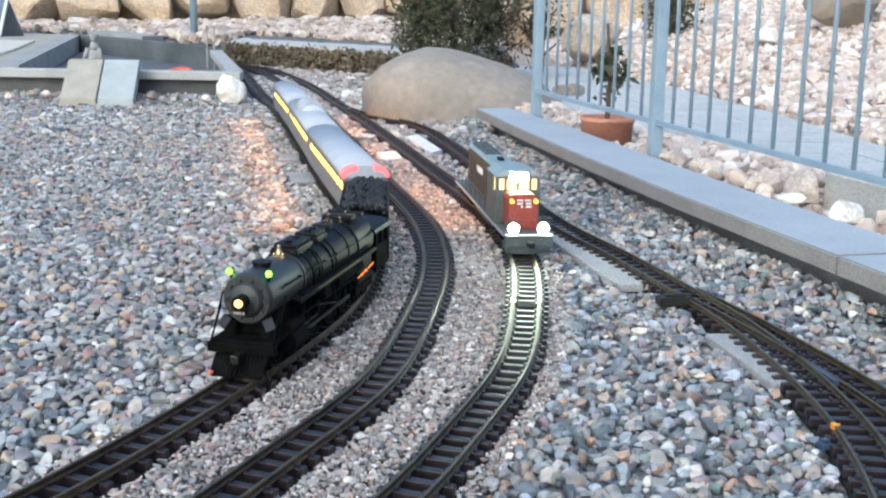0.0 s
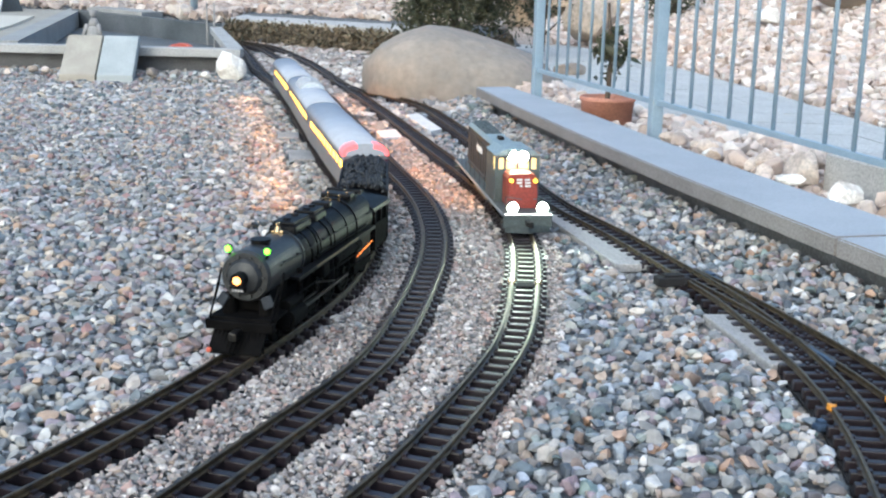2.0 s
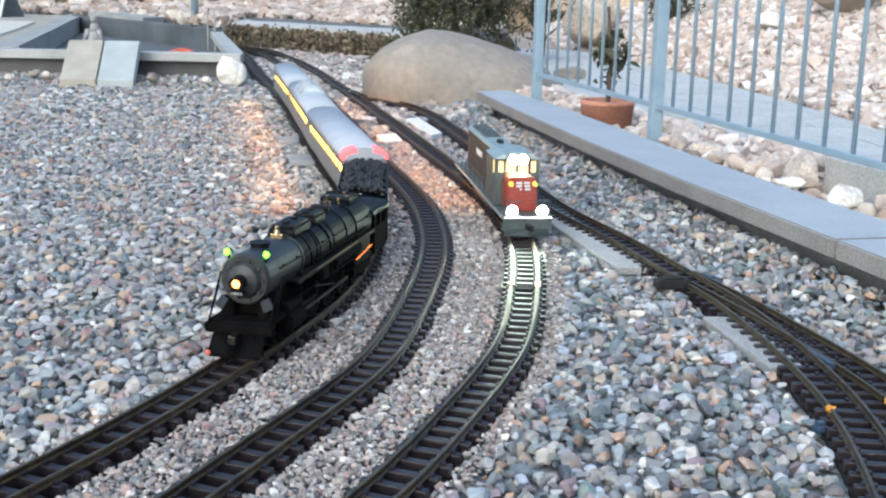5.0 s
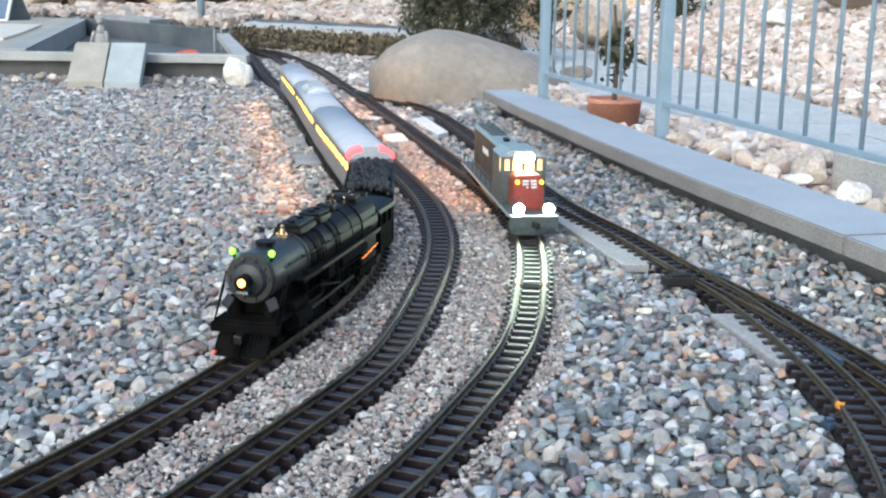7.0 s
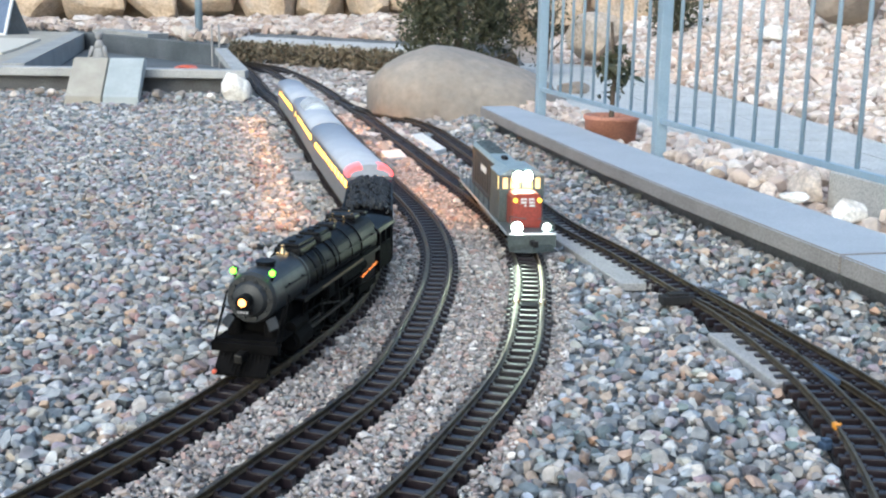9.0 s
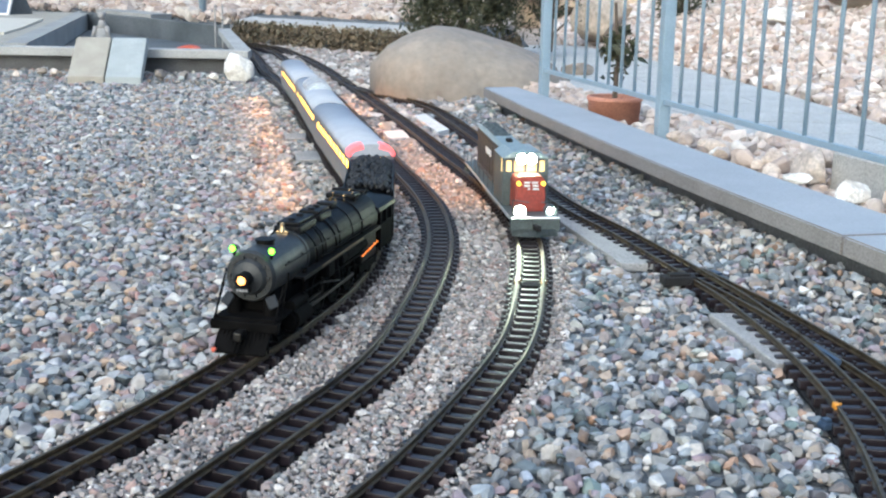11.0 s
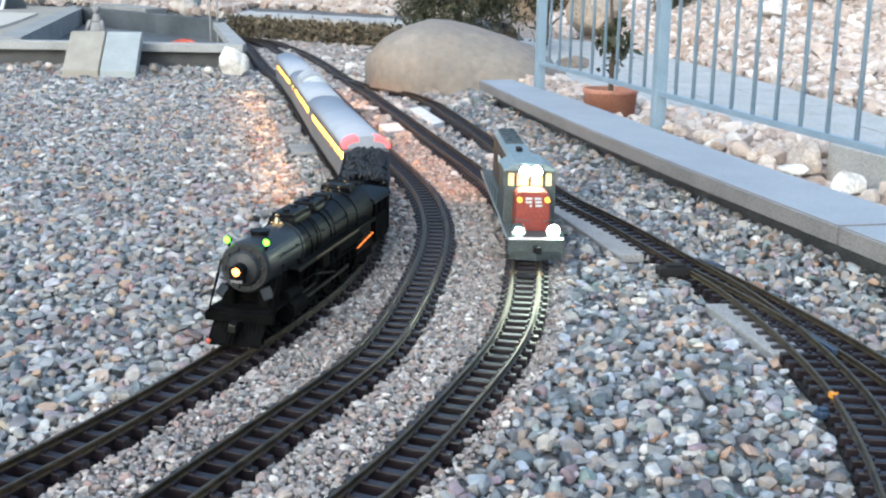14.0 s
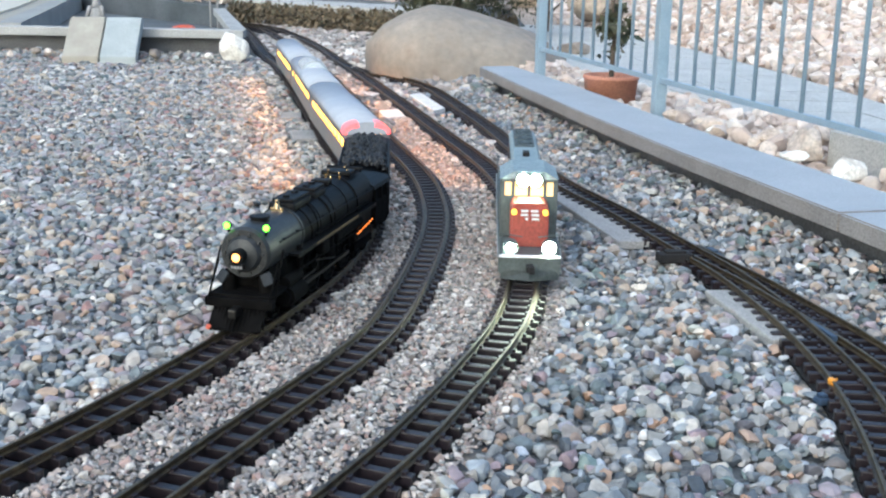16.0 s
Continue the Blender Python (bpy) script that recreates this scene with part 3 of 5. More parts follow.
def path_slabs():
    """The path: sawn slabs laid across it with narrow joints."""
    t = thing("pavement")
    tagged(t, "blue-grey paved garden path behind the fence", "path", kind="structure")
    ys = list(np.arange(1.2, 9.0, 0.30))
    for k, (y0, y1) in enumerate(zip(ys[:-1], ys[1:])):
        cuts = [0.0, 0.5, 1.0] if k % 2 else [0.0, 0.27, 0.75, 1.0]
        for u0, u1 in zip(cuts[:-1], cuts[1:]):
            def at(u, y):
                a, b = np.interp(y, NEAR_Y, NEAR_X), np.interp(y, FAR_Y, FAR_X)
                return (a + (b - a) * u, y)
            bm = bmesh.new()
            g = 0.004
            prism(bm, [at(u0 + g, y0 + g), at(u1 - g, y0 + g), at(u1 - g, y1 - g), at(u0 + g, y1 - g)], PATH_Z - 0.03, PATH_Z + rngs.uniform(-0.001, 0.001), "z")
            part("slab", bm, M_path, t)


rngs = random.Random(3)
path_slabs()


def bank():
    bm = bmesh.new()
    xs, ys = np.arange(0.0, 9.0, 0.15), np.arange(0.8, 14.0, 0.2)
    rows = []
    for y in ys:
        x0 = float(kerb_x(y)) + 0.19
        rows.append([bm.verts.new((x0 + x, y, bank_z(x0 + x, y) - 0.015 if x > 0 else -0.05)) for x in xs])
    for r, q in zip(rows[:-1], rows[1:]):
        for i in range(len(xs) - 1):
            bm.faces.new((r[i], r[i + 1], q[i + 1], q[i]))
    return tagged(part("bank", bm, M_bank, smooth=True), "pale stony bank behind the fence", "bank", kind="structure")


bank()
rng_p = np.random.default_rng(11)
p = jittered(0.1, 1.3, 1.7, 9.0, 0.026, 21)
p = p[(np.hypot(p[:, 0] - 0.545, p[:, 1] - 3.86) > 0.155) & (p[:, 0] > kerb_x(p[:, 1]) + 0.215) & (p[:, 0] < np.interp(p[:, 1], NEAR_Y, NEAR_X) + 0.01)]
scatter("pale_stones", p, PATH_Z + rng_p.uniform(0.0, 0.045, len(p)), 0.030 * rng_p.lognormal(0.3, 0.35, len(p)), 2, M_pink, 22,
        "pale pink limestone chips between kerb and path", 0.75, False)
p = jittered(0.7, 4.6, 2.2, 12.2, 0.041, 23)
p = p[p[:, 0] > np.interp(p[:, 1], FAR_Y, FAR_X) + 0.025]
scatter("pale_stones", p, np.array([bank_z(*q) for q in p]) + rng_p.uniform(0, 0.025, len(p)), 0.041 * rng_p.lognormal(0.3, 0.38, len(p)), 1, M_pink, 24,
        "bank of pale pink limestone chips beyond the path", 0.75, False)
# low block wall at the near end of the path
for k in range(4):
    y1 = 2.66 - 0.36 * k
    bm = bmesh.new()
    front = [(0.872 + 0.30 * (2.66 - y1), y1), (0.872 + 0.30 * (2.66 - y1 + 0.355), y1 - 0.355)]
    prism(bm, front + [(front[1][0] + 0.2, front[1][1] + 0.06), (front[0][0] + 0.2, front[0][1] + 0.06)], -0.03, 0.143, "z")
    bmesh.ops.bevel(bm, geom=bm.edges[:], offset=0.003, segments=1, affect="EDGES")
    tagged(part("wall_block", bm, M_block), "pale grey concrete block of the low wall by the path", "wall block", "low wall blocks")


def rock(c, s, seed, mat, label, turn=0.0, sub=3, rough=0.22, cuts=9, name="rock"):
    bm = bmesh.new()
    rocky(bm, c, s, seed, sub, rough, cuts + 5, turn)
    return tagged(part(name, bm, mat, smooth=False), label, "rock")


def boulder():
    """A broad stone, steep at one end and falling away to the other: cross-sections carried along it."""
    bm = bmesh.new()
    rows, nu, nw = [], 72, 56
    for i in range(nu + 1):
        u = math.sin(math.pi * (i / nu - 0.5))
        x = 0.452 * u
        top = float(np.interp(x, [-0.452, -0.378, -0.283, -0.167, -0.073, 0.055, 0.183, 0.311, 0.452], [0.15, 0.236, 0.288, 0.322, 0.316, 0.289, 0.251, 0.203, 0.11]))
        deep = max(0.004, 0.44 * (1 - abs(u) ** 3.2) ** 0.5) * (1.0 - 0.10 * u)
        row = []
        for k in range(nw + 1):
            a = math.pi * k / nw
            c, q = math.cos(a), math.sin(a)
            y = -deep * math.copysign(abs(c) ** 0.72, c)
            z = top * q ** 0.62 - 0.03
            g = Vector((x, y, z))
            d = 0.020 * noise.noise(g * 3.1) + 0.007 * noise.noise(g * 9.0) + 0.003 * noise.noise(g * 26.0)
            lump = Vector((u * 0.4, y / 0.44, 0.6 * q)).normalized() * d
            row.append(bm.verts.new(g + lump * (0.35 if z > top * 0.8 else 1.0)))
        rows.append(row)
    for a, b in zip(rows[:-1], rows[1:]):
        for k in range(nw):
            bm.faces.new((a[k], b[k], b[k + 1], a[k + 1]))
    bm.faces.new(rows[0]), bm.faces.new(rows[-1][::-1])
    bmesh.ops.recalc_face_normals(bm, faces=bm.faces)
    ob = part("boulder", bm, M_boulder, smooth=True)
    ob.location = (0.098, 5.37, 0.0)
    return tagged(ob, "large smooth grey-brown sandstone boulder on the gravel", "rock")


boulder()

bm = bmesh.new()
prism(bm, [(-0.09, 4.915), (0.17, 4.985), (0.17, 5.000), (-0.09, 4.930)], -0.03, 0.004, "z")
tagged(part("edging_strip", bm, M_block), "thin pale edging strip before the boulder", "edging strip")

# ---- pond at the back ----
def pond():
    t = thing("pond")
    tagged(t, "raised concrete pond basin with a pale overhanging rim", "pond")
    z1 = 0.138
    fr, br, bl, fl = (-0.985, 5.80), (-1.485, 8.05), (-3.06, 10.08), (-2.09, 5.80)

    def wall(name, a, b, w, mat, zlow, ztop, label=""):
        d = Vector((b[0] - a[0], b[1] - a[1])).normalized()
        n = Vector((-d.y, d.x)) * w
        bm = bmesh.new()
        prism(bm, [a, b, (b[0] + n.x, b[1] + n.y), (a[0] + n.x, a[1] + n.y)], zlow, ztop, "z")
        bmesh.ops.bevel(bm, geom=bm.edges[:], offset=0.003, segments=1, affect="EDGES")
        part(name, bm, mat, t, label)
    wall("front_rim", (-3.6, 5.80), (-2.30, 5.80), 0.10, M_concrete, z1 - 0.042, z1)
    wall("front_rim", (-2.297, 5.80), (-1.64, 5.80), 0.10, M_concrete, z1 - 0.042, z1)
    wall("front_rim", (-1.637, 5.80), fr, 0.10, M_concrete, z1 - 0.042, z1)
    # walls below the rim: the overhang's shade is in their dark colour
    wall("front_wall", (-3.6, 5.86), (-1.01, 5.86), 0.05, M_footing, -0.02, z1 - 0.042)
    wall("side_rim", (-0.985, 5.903), br, 0.08, M_concrete, z1 - 0.042, z1)
    wall("side_wall", (-1.02, 5.92), (-1.50, 8.05), 0.04, M_footing, -0.02, z1 - 0.042)
    wall("back_wall", br, bl, 0.06, M_liner, -0.02, z1 + 0.018)
    bm = bmesh.new()
    prism(bm, [fl, fr, br, bl], -0.015, 0.015, "z")
    part("floor", bm, M_liner, t)
    bm = bmesh.new()
    prism(bm, [(-2.215, 5.905), (-2.10, 5.905), (-3.045, 10.08), (-3.26, 10.5)], 0.02, z1 + 0.010, "z")
    part("edge_slab", bm, M_slab_pond, t)
    bm = bmesh.new()
    prism(bm, [(-5.0, 6.82), (-2.55, 6.82), (-2.67, 7.43), (-2.98, 8.75), (-5.0, 8.75)], 0.10, z1 + 0.012, "z")
    part("cover_panel", bm, M_cover, t, "pale cream cover panel")
    bm = bmesh.new()
    prism(bm, [(-5.0, 5.905), (-2.22, 5.905), (-3.27, 10.5), (-5.0, 10.5)], 0.02, z1 - 0.002, "z")
    part("deck", bm, M_slab_warm, t)
    bm = bmesh.new()
    prism(bm, [(-3.02, 10.20), (-2.33, 9.30), (-2.22, 9.52), (-2.86, 10.52)], 0.02, z1 + 0.035, "z")
    part("back_slab", bm, M_slab_pond, t)


pond()


def leaning_slab(x, mat, label):
    bm = bmesh.new()
    prism(bm, [(5.462, -0.010), (5.464, 0.029), (5.730, 0.192), (5.782, 0.192), (5.782, 0.150), (5.50, -0.010)], x - 0.083, x + 0.083)
    for v in bm.verts:
        v.co.x += 0.12 * (5.73 - v.co.y)
    bmesh.ops.bevel(bm, geom=bm.edges[:], offset=0.003, segments=2, affect="EDGES")
    return tagged(part("paving_slab", bm, mat), label, "paving slab", "leaning slabs")


leaning_slab(-1.713, M_slab_warm, "beige concrete paving slab leaning on the pond rim")
leaning_slab(-1.540, M_slab_cool, "blue-grey concrete paving slab leaning on the pond rim")
rock((-1.006, 5.66, 0.050), (0.074, 0.08, 0.124), 31, M_white_rock, "white marble rock at the end of the pond")

for (c, sz, seed, mat, lab, turn) in (
        ((0.795, 2.86, 0.095), (0.038, 0.038, 0.032), 51, M_tan_rock, "tan limestone rock heaped behind the coping", 0.3),
        ((0.828, 2.68, 0.100), (0.082, 0.034, 0.046), 52, M_tan_rock, "tan and white limestone rock behind the coping", -1.2),
        ((0.882, 2.74, 0.115), (0.032, 0.034, 0.036), 53, M_tan_rock, "small rounded tan rock by the low wall", 0.0),
        ((0.835, 2.42, 0.092), (0.056, 0.036, 0.030), 54, M_white_rock, "white marble rock lying against the coping", 0.4),
        ((0.775, 2.60, 0.088), (0.045, 0.030, 0.018), 55, M_white_rock, "flat white marble piece behind the coping", -0.5),
        ((0.845, 2.88, 0.085), (0.030, 0.028, 0.026), 61, M_tan_rock, "small tan limestone rock behind the coping", 1.1),
        ((0.765, 2.76, 0.080), (0.032, 0.026, 0.022), 62, M_tan_rock, "small tan limestone rock against the coping", 0.5),
        ((0.700, 3.06, 0.075), (0.030, 0.026, 0.024), 63, M_white_rock, "small pale rock against the coping", 0.2),
        ((0.74, 2.95, 0.075), (0.035, 0.035, 0.028), 56, M_tan_rock, "tan limestone rock behind the coping", 0.8),
        ((2.55, 7.6, 0.55), (0.30, 0.25, 0.20), 57, M_boulder, "grey-brown boulder on the bank", 0.0),
        ((1.05, 8.6, 0.20), (0.28, 0.22, 0.20), 58, M_wallstone, "pale block of stone at the foot of the bank", 0.0),
        ((2.05, 7.6, 0.30), (0.10, 0.09, 0.08), 59, M_white_rock, "white rock on the bank", 0.0),
        ((0.66, 6.1, 0.06), (0.10, 0.06, 0.04), 60, M_boulder, "low dark stone beside the path", 0.3)):
    rock(c, sz, seed, mat, lab, turn)
rngk = random.Random(17)
for k in range(13):
    y = 2.80 + 0.045 * k + rngk.uniform(-0.02, 0.02)
    x = float(kerb_x(y)) + rngk.uniform(0.225, 0.31)
    r = rngk.uniform(0.022, 0.036)
    rock((x, y, 0.072 + r * 0.45), (r * 1.25, r * 0.8, r * 0.75), 90 + k, rngk.choice([M_tan_rock, M_pink]), "pale angular limestone piece heaped behind the coping", rngk.uniform(0, 3), sub=2)
for k in range(25):
    x = -2.45 + 0.058 * k + rngk.uniform(-0.03, 0.03)
    if -1.83 < x < -1.42:
        continue
    r = rngk.uniform(0.018, 0.036)
    py = 5.68 + rngk.uniform(-0.13, 0.04)
    rock((x, py, r * 0.5 + 0.008 + float(pond_rise(x, py))), (r, r * 0.85, r * 0.7), 70 + k, rngk.choice([M_tan_rock, M_white_rock, M_boulder, M_boulder, M_slab_cool]), "rounded stone lying before the pond rim", rngk.uniform(0, 3), sub=2)
for quad, mat, lab in ((BOARDS[0], M_plate, "grey cement board lying beside the track"), (BOARDS[1], M_plate, "grey cement strip lying beside the turnout"),
                       (BOARDS[2], M_white_plate, "white plastic plate lying between the tracks"), (BOARDS[3], M_white_plate, "long white plastic plate lying between the tracks"),
                       (BOARDS[4], M_plate, "small pale plate in the gravel by the train"), (BOARDS[5], M_plate, "flat grey stone plate in the gravel by the train")):
    bm = bmesh.new()
    prism(bm, quad, -0.014, 0.0020 if mat is M_plate else 0.0065, "z")
    bmesh.ops.bevel(bm, geom=bm.edges[:], offset=0.0015, segments=1, affect="EDGES")
    tagged(part("board", bm, mat), lab, "board")


def leaves(name, places, size, mat, seed, aspect=2.0, droop=0.0):
    """Many small folded leaves at given places, as one mesh."""
    rng = np.random.default_rng(seed)
    n = len(places)
    quad = np.array([(-0.5, 0, 0), (0, -0.5 / aspect, 0.08), (0.5, 0, 0), (0, 0.5 / aspect, 0.08)])
    q = rng.normal(size=(n, 4))
    q /= np.linalg.norm(q, axis=1)[:, None]
    a, b, c, d = q.T
    rot = np.stack([np.stack([1 - 2 * (c * c + d * d), 2 * (b * c - a * d), 2 * (b * d + a * c)], -1),
                    np.stack([2 * (b * c + a * d), 1 - 2 * (b * b + d * d), 2 * (c * d - a * b)], -1),
                    np.stack([2 * (b * d - a * c), 2 * (c * d + a * b), 1 - 2 * (b * b + c * c)], -1)], 1)
    sz = size * rng.uniform(0.6, 1.4, n)
    co = (np.einsum("nij,kj->nki", rot, quad) * sz[:, None, None] + places[:, None, :]).reshape(-1, 3)
    idx = (np.array([[0, 1, 2], [0, 2, 3]])[None] + (np.arange(n) * 4)[:, None, None]).reshape(-1, 3)
    me = bpy.data.meshes.new(name)
    me.from_pydata(co.tolist(), [], idx.tolist())
    me.materials.append(mat)
    return new(name, me)


def flower_pot(c):
    t = thing("flower_pot", Matrix.Translation(c))
    tagged(t, "terracotta flower pot with a small leafy plant behind the kerb", "flower pot")
    prof = [(0.076, -0.02), (0.0885, 0.122), (0.091, 0.1225), (0.0925, 0.124), (0.093, 0.133), (0.091, 0.136), (0.078, 0.136), (0.075, 0.120), (0.0, 0.118)]
    bm = bmesh.new()
    seg, rings = 40, []
    for r, z in prof[:-1]:
        rings.append([bm.verts.new((r * math.cos(2 * math.pi * i / seg), r * math.sin(2 * math.pi * i / seg), z)) for i in range(seg)])
    for a, b in zip(rings[:-1], rings[1:]):
        for i in range(seg):
            bm.faces.new((a[i], a[(i + 1) % seg], b[(i + 1) % seg], b[i]))
    bm.faces.new(rings[0][::-1])
    part("pot", bm, M_terra, t, smooth=True)
    bm = bmesh.new()
    rod(bm, (0, 0, 0.112), (0, 0, 0.122), 0.075, seg=32)
    part("soil", bm, M_bark, t)
    bm = bmesh.new()
    rod(bm, (0, 0, 0.13), (0.004, 0, 0.27), 0.009, 0.006, 8)
    rod(bm, (0.004, 0, 0.27), (-0.012, 0, 0.44), 0.007, 0.005, 8)
    rod(bm, (0.003, 0, 0.24), (0.045, 0.01, 0.33), 0.004, 0.002, 6)
    rod(bm, (0.003, 0, 0.25), (-0.04, 0.01, 0.31), 0.004, 0.002, 6)
    part("stem", bm, M_bark, t)
    rng = np.random.default_rng(9)
    n = 130
    pts = np.stack([rng.normal(0.006, 0.026, n), rng.normal(0, 0.026, n), rng.normal(0.285, 0.04, n)], 1)
    o = leaves("leaves", pts, 0.044, M_leaf, 10, 2.0)
    o.parent = t
    return t


flower_pot((0.549, 3.93, 0.0))


def figure(c):
    """A small weathered garden figure on the pond rim, in one piece."""
    bm = bmesh.new()
    rod(bm, (0, 0, 0), (0, 0, 0.12), 0.048, 0.034, 16)
    rod(bm, (0, 0, 0.12), (0, 0, 0.165), 0.034, 0.014, 16)
    ball(bm, (0, -0.004, 0.185), (0.021, 0.024, 0.023), 2)
    ball(bm, (0, 0.0, 0.197), (0.026, 0.026, 0.010), 2)
    rod(bm, (-0.03, -0.02, 0.13), (-0.05, -0.03, 0.06), 0.012, 0.009, 8)
    rod(bm, (0.03, -0.02, 0.13), (0.045, -0.035, 0.07), 0.012, 0.009, 8)
    ob = part("garden_figure", bm, M_plate, smooth=True)
    ob.matrix_basis = Matrix.Translation(c)
    return tagged(ob, "small weathered grey garden figure in the pond", "garden figure")


figure((-1.865, 6.40, 0.085))
bm = bmesh.new()
seg = 28
for i in range(seg):
    a, b = 2 * math.pi * i / seg, 2 * math.pi * (i + 1) / seg
    rod(bm, (-1.385 + 0.05 * math.cos(a), 6.30 + 0.05 * math.sin(a), 0.100 + 0.010 * math.sin(a)), (-1.385 + 0.05 * math.cos(b), 6.30 + 0.05 * math.sin(b), 0.100 + 0.010 * math.sin(b)), 0.018, seg=10)
tagged(part("float_ring", bm, M_red, smooth=True), "faded red float ring in the pond", "float")
bm = bmesh.new()
rod(bm, (-2.02, 9.75, 0.05), (-2.02, 9.75, 1.6), 0.030, seg=20)
tagged(part("metal_pole", bm, M_fence, smooth=True), "upright grey metal pole behind the pond", "pole")
for x, y in ((-1.565, 7.95), (-1.50, 7.86)):
    bm = bmesh.new()
    rod(bm, (x, y, 0.0), (x, y, 0.30), 0.006, seg=8)
    tagged(part("garden_stake", bm, M_plate), "thin pale garden stake at the pond's back", "stake")


def solar_panel(c):
    t = thing("solar_panel", Matrix.Translation(c) @ Matrix.Rotation(radians(-25), 4, "Z"))
    tagged(t, "small blue solar panel in a white frame on a prop", "solar panel")
    tilt = Matrix.Rotation(radians(70), 4, "X")
    bm = bmesh.new()
    box(bm, (0, 0.19, 0), (0.50, 0.36, 0.012), 0.002, tilt)
    part("panel", bm, M_blue, t)
    for dx, dy, sx, sy in ((0, 0.0, 0.54, 0.022), (0, 0.38, 0.54, 0.022), (-0.26, 0.19, 0.022, 0.36), (0.26, 0.19, 0.022, 0.36)):
        bm = bmesh.new()
        box(bm, (dx, dy, 0.002), (sx, sy, 0.018), 0.002, tilt)
        part("frame_bar", bm, M_white, t)
    bm = bmesh.new()
    prism(bm, [(0.02, 0.0), (0.30, 0.0), (0.13, 0.34)], 0.20, 0.23)
    part("prop", bm, M_liner, t)


solar_panel((-3.80, 9.75, 0.135))
# ---- terrace edging, dry ivy slope and stone wall behind ----
xe = [-1.60, -1.25, -0.90, -0.55, -0.20, 0.15, 0.50]
for a, b in zip(xe[:-1], xe[1:]):
    bm = bmesh.new()
    ya, yb = terrace_y(a + 0.05) - 0.02, terrace_y(b) - 0.02
    prism(bm, [(a + 0.003, ya), (b - 0.003, yb), (b - 0.003, yb + 1.0), (a + 0.003, ya + 1.0)], 0.115, 0.160, "z")
    tagged(part("edging_slab", bm, M_block), "pale grey edging slab along the back terrace", "edging slab", "terrace edging")


rng_l = np.random.default_rng(3)
n = 12000
lx = rng_l.uniform(-1.62, 0.5, n)
lz = rng_l.uniform(-0.01, 0.135, n)
ly = np.array([terrace_y(v) for v in lx]) - 0.05 - (0.135 - lz) * 0.5 + rng_l.normal(0, 0.045, n)
tagged(leaves("ivy", np.stack([lx, ly, lz + rng_l.uniform(-0.01, 0.04, n) * rng_l.uniform(0, 1, n)], 1), 0.035, M_ivy, 6), "dry brown ivy covering the low terrace slope", "ivy", kind="stuff")
p = jittered(-5.5, 1.3, 7.4, 12.0, 0.058, 41)
p = p[p[:, 1] > np.array([terrace_y(v) for v in p[:, 0]]) + np.where((p[:, 0] > -1.62) & (p[:, 0] < 0.5), 1.0, 0.0)]
scatter("pale_stones", p, np.array([height(*q) for q in p]) + rng_p.uniform(0, 0.03, len(p)), 0.058 * rng_p.lognormal(0.3, 0.4, len(p)), 1, M_pink_dull, 42,
        "pale pink limestone chips on the back terrace", 0.7, False)


def shrub(c, radius, tall, count, label, seed):
    t = thing("shrub", Matrix.Translation(c))
    tagged(t, label, "shrub")
    rng = np.random.default_rng(seed)
    bm = bmesh.new()
    rod(bm, (0, 0, -0.05), (0.02, 0, tall * 0.5), 0.03, 0.012, 8)
    for k in range(9):
        a = k * 2.4
        z = tall * (0.05 + 0.06 * k)
        rod(bm, (0, 0, z), (radius * 0.8 * math.cos(a), radius * 0.8 * math.sin(a), z + 0.12), 0.010, 0.004, 6)
    part("trunk", bm, M_bark, t)
    tips = rng.normal(size=(70, 3))
    tips /= np.linalg.norm(tips, axis=1)[:, None]
    tips = tips * np.array([radius, radius, tall * 0.52]) * rng.uniform(0.55, 1.0, (70, 1)) + np.array([0, 0, tall * 0.52])
    pts = tips[rng.integers(0, 70, count)] + rng.normal(0, 0.055, (count, 3)) * np.array([1, 1, 1.3])
    o = leaves("crown", pts, 0.040, M_leaf, seed, 3.0)
    o.parent = t
    return t


shrub((0.06, 7.05, 0.0), 0.40, 1.3, 15000, "dark green dense conifer shrub behind the boulder", 5)
shrub((1.76, 9.2, 0.20), 0.19, 0.50, 2600, "low dark evergreen shrub at the foot of the bank", 8)
shrub((0.62, 7.6, 0.1), 0.16, 0.7, 900, "small sparse twiggy shrub beside the conifer", 7)
bm = bmesh.new()
box(bm, (-1.0, 12.62, 0.8), (14, 0.3, 1.6))
tagged(part("wall_north", bm, M_wallstone), "earth bank behind the quarry stone wall", "bank", kind="structure")
rngw = random.Random(8)
for lvl in range(3):
    x = -6.0
    while x < 5.0:
        w = rngw.uniform(0.45, 0.85)
        h = rngw.uniform(0.42, 0.50)
        bm = bmesh.new()
        rocky(bm, (0, 0, 0), (w * 0.74, 0.42, h * 0.72), int(x * 100) + lvl * 7, 4, 0.10, 16)
        for v in bm.verts:
            v.co.x, v.co.z = max(-w * 0.497, min(w * 0.497, v.co.x)), max(-h * 0.50, min(h * 0.50, v.co.z))
            v.co.y = max(-0.24 + 0.05 * noise.noise(Vector((v.co.x + x * 3, v.co.z + lvl * 5, 0)) * 5), v.co.y)
        ob = part("wall_stone", bm, M_wallstone, smooth=False)
        ob.location = (x + w / 2, 12.3 + lvl * 0.08 + rngw.uniform(-0.05, 0.05), 0.44 + lvl * 0.45)
        tagged(ob, "rough ochre quarry stone in the garden wall", "wall stone", "quarry stone wall")
        x += w

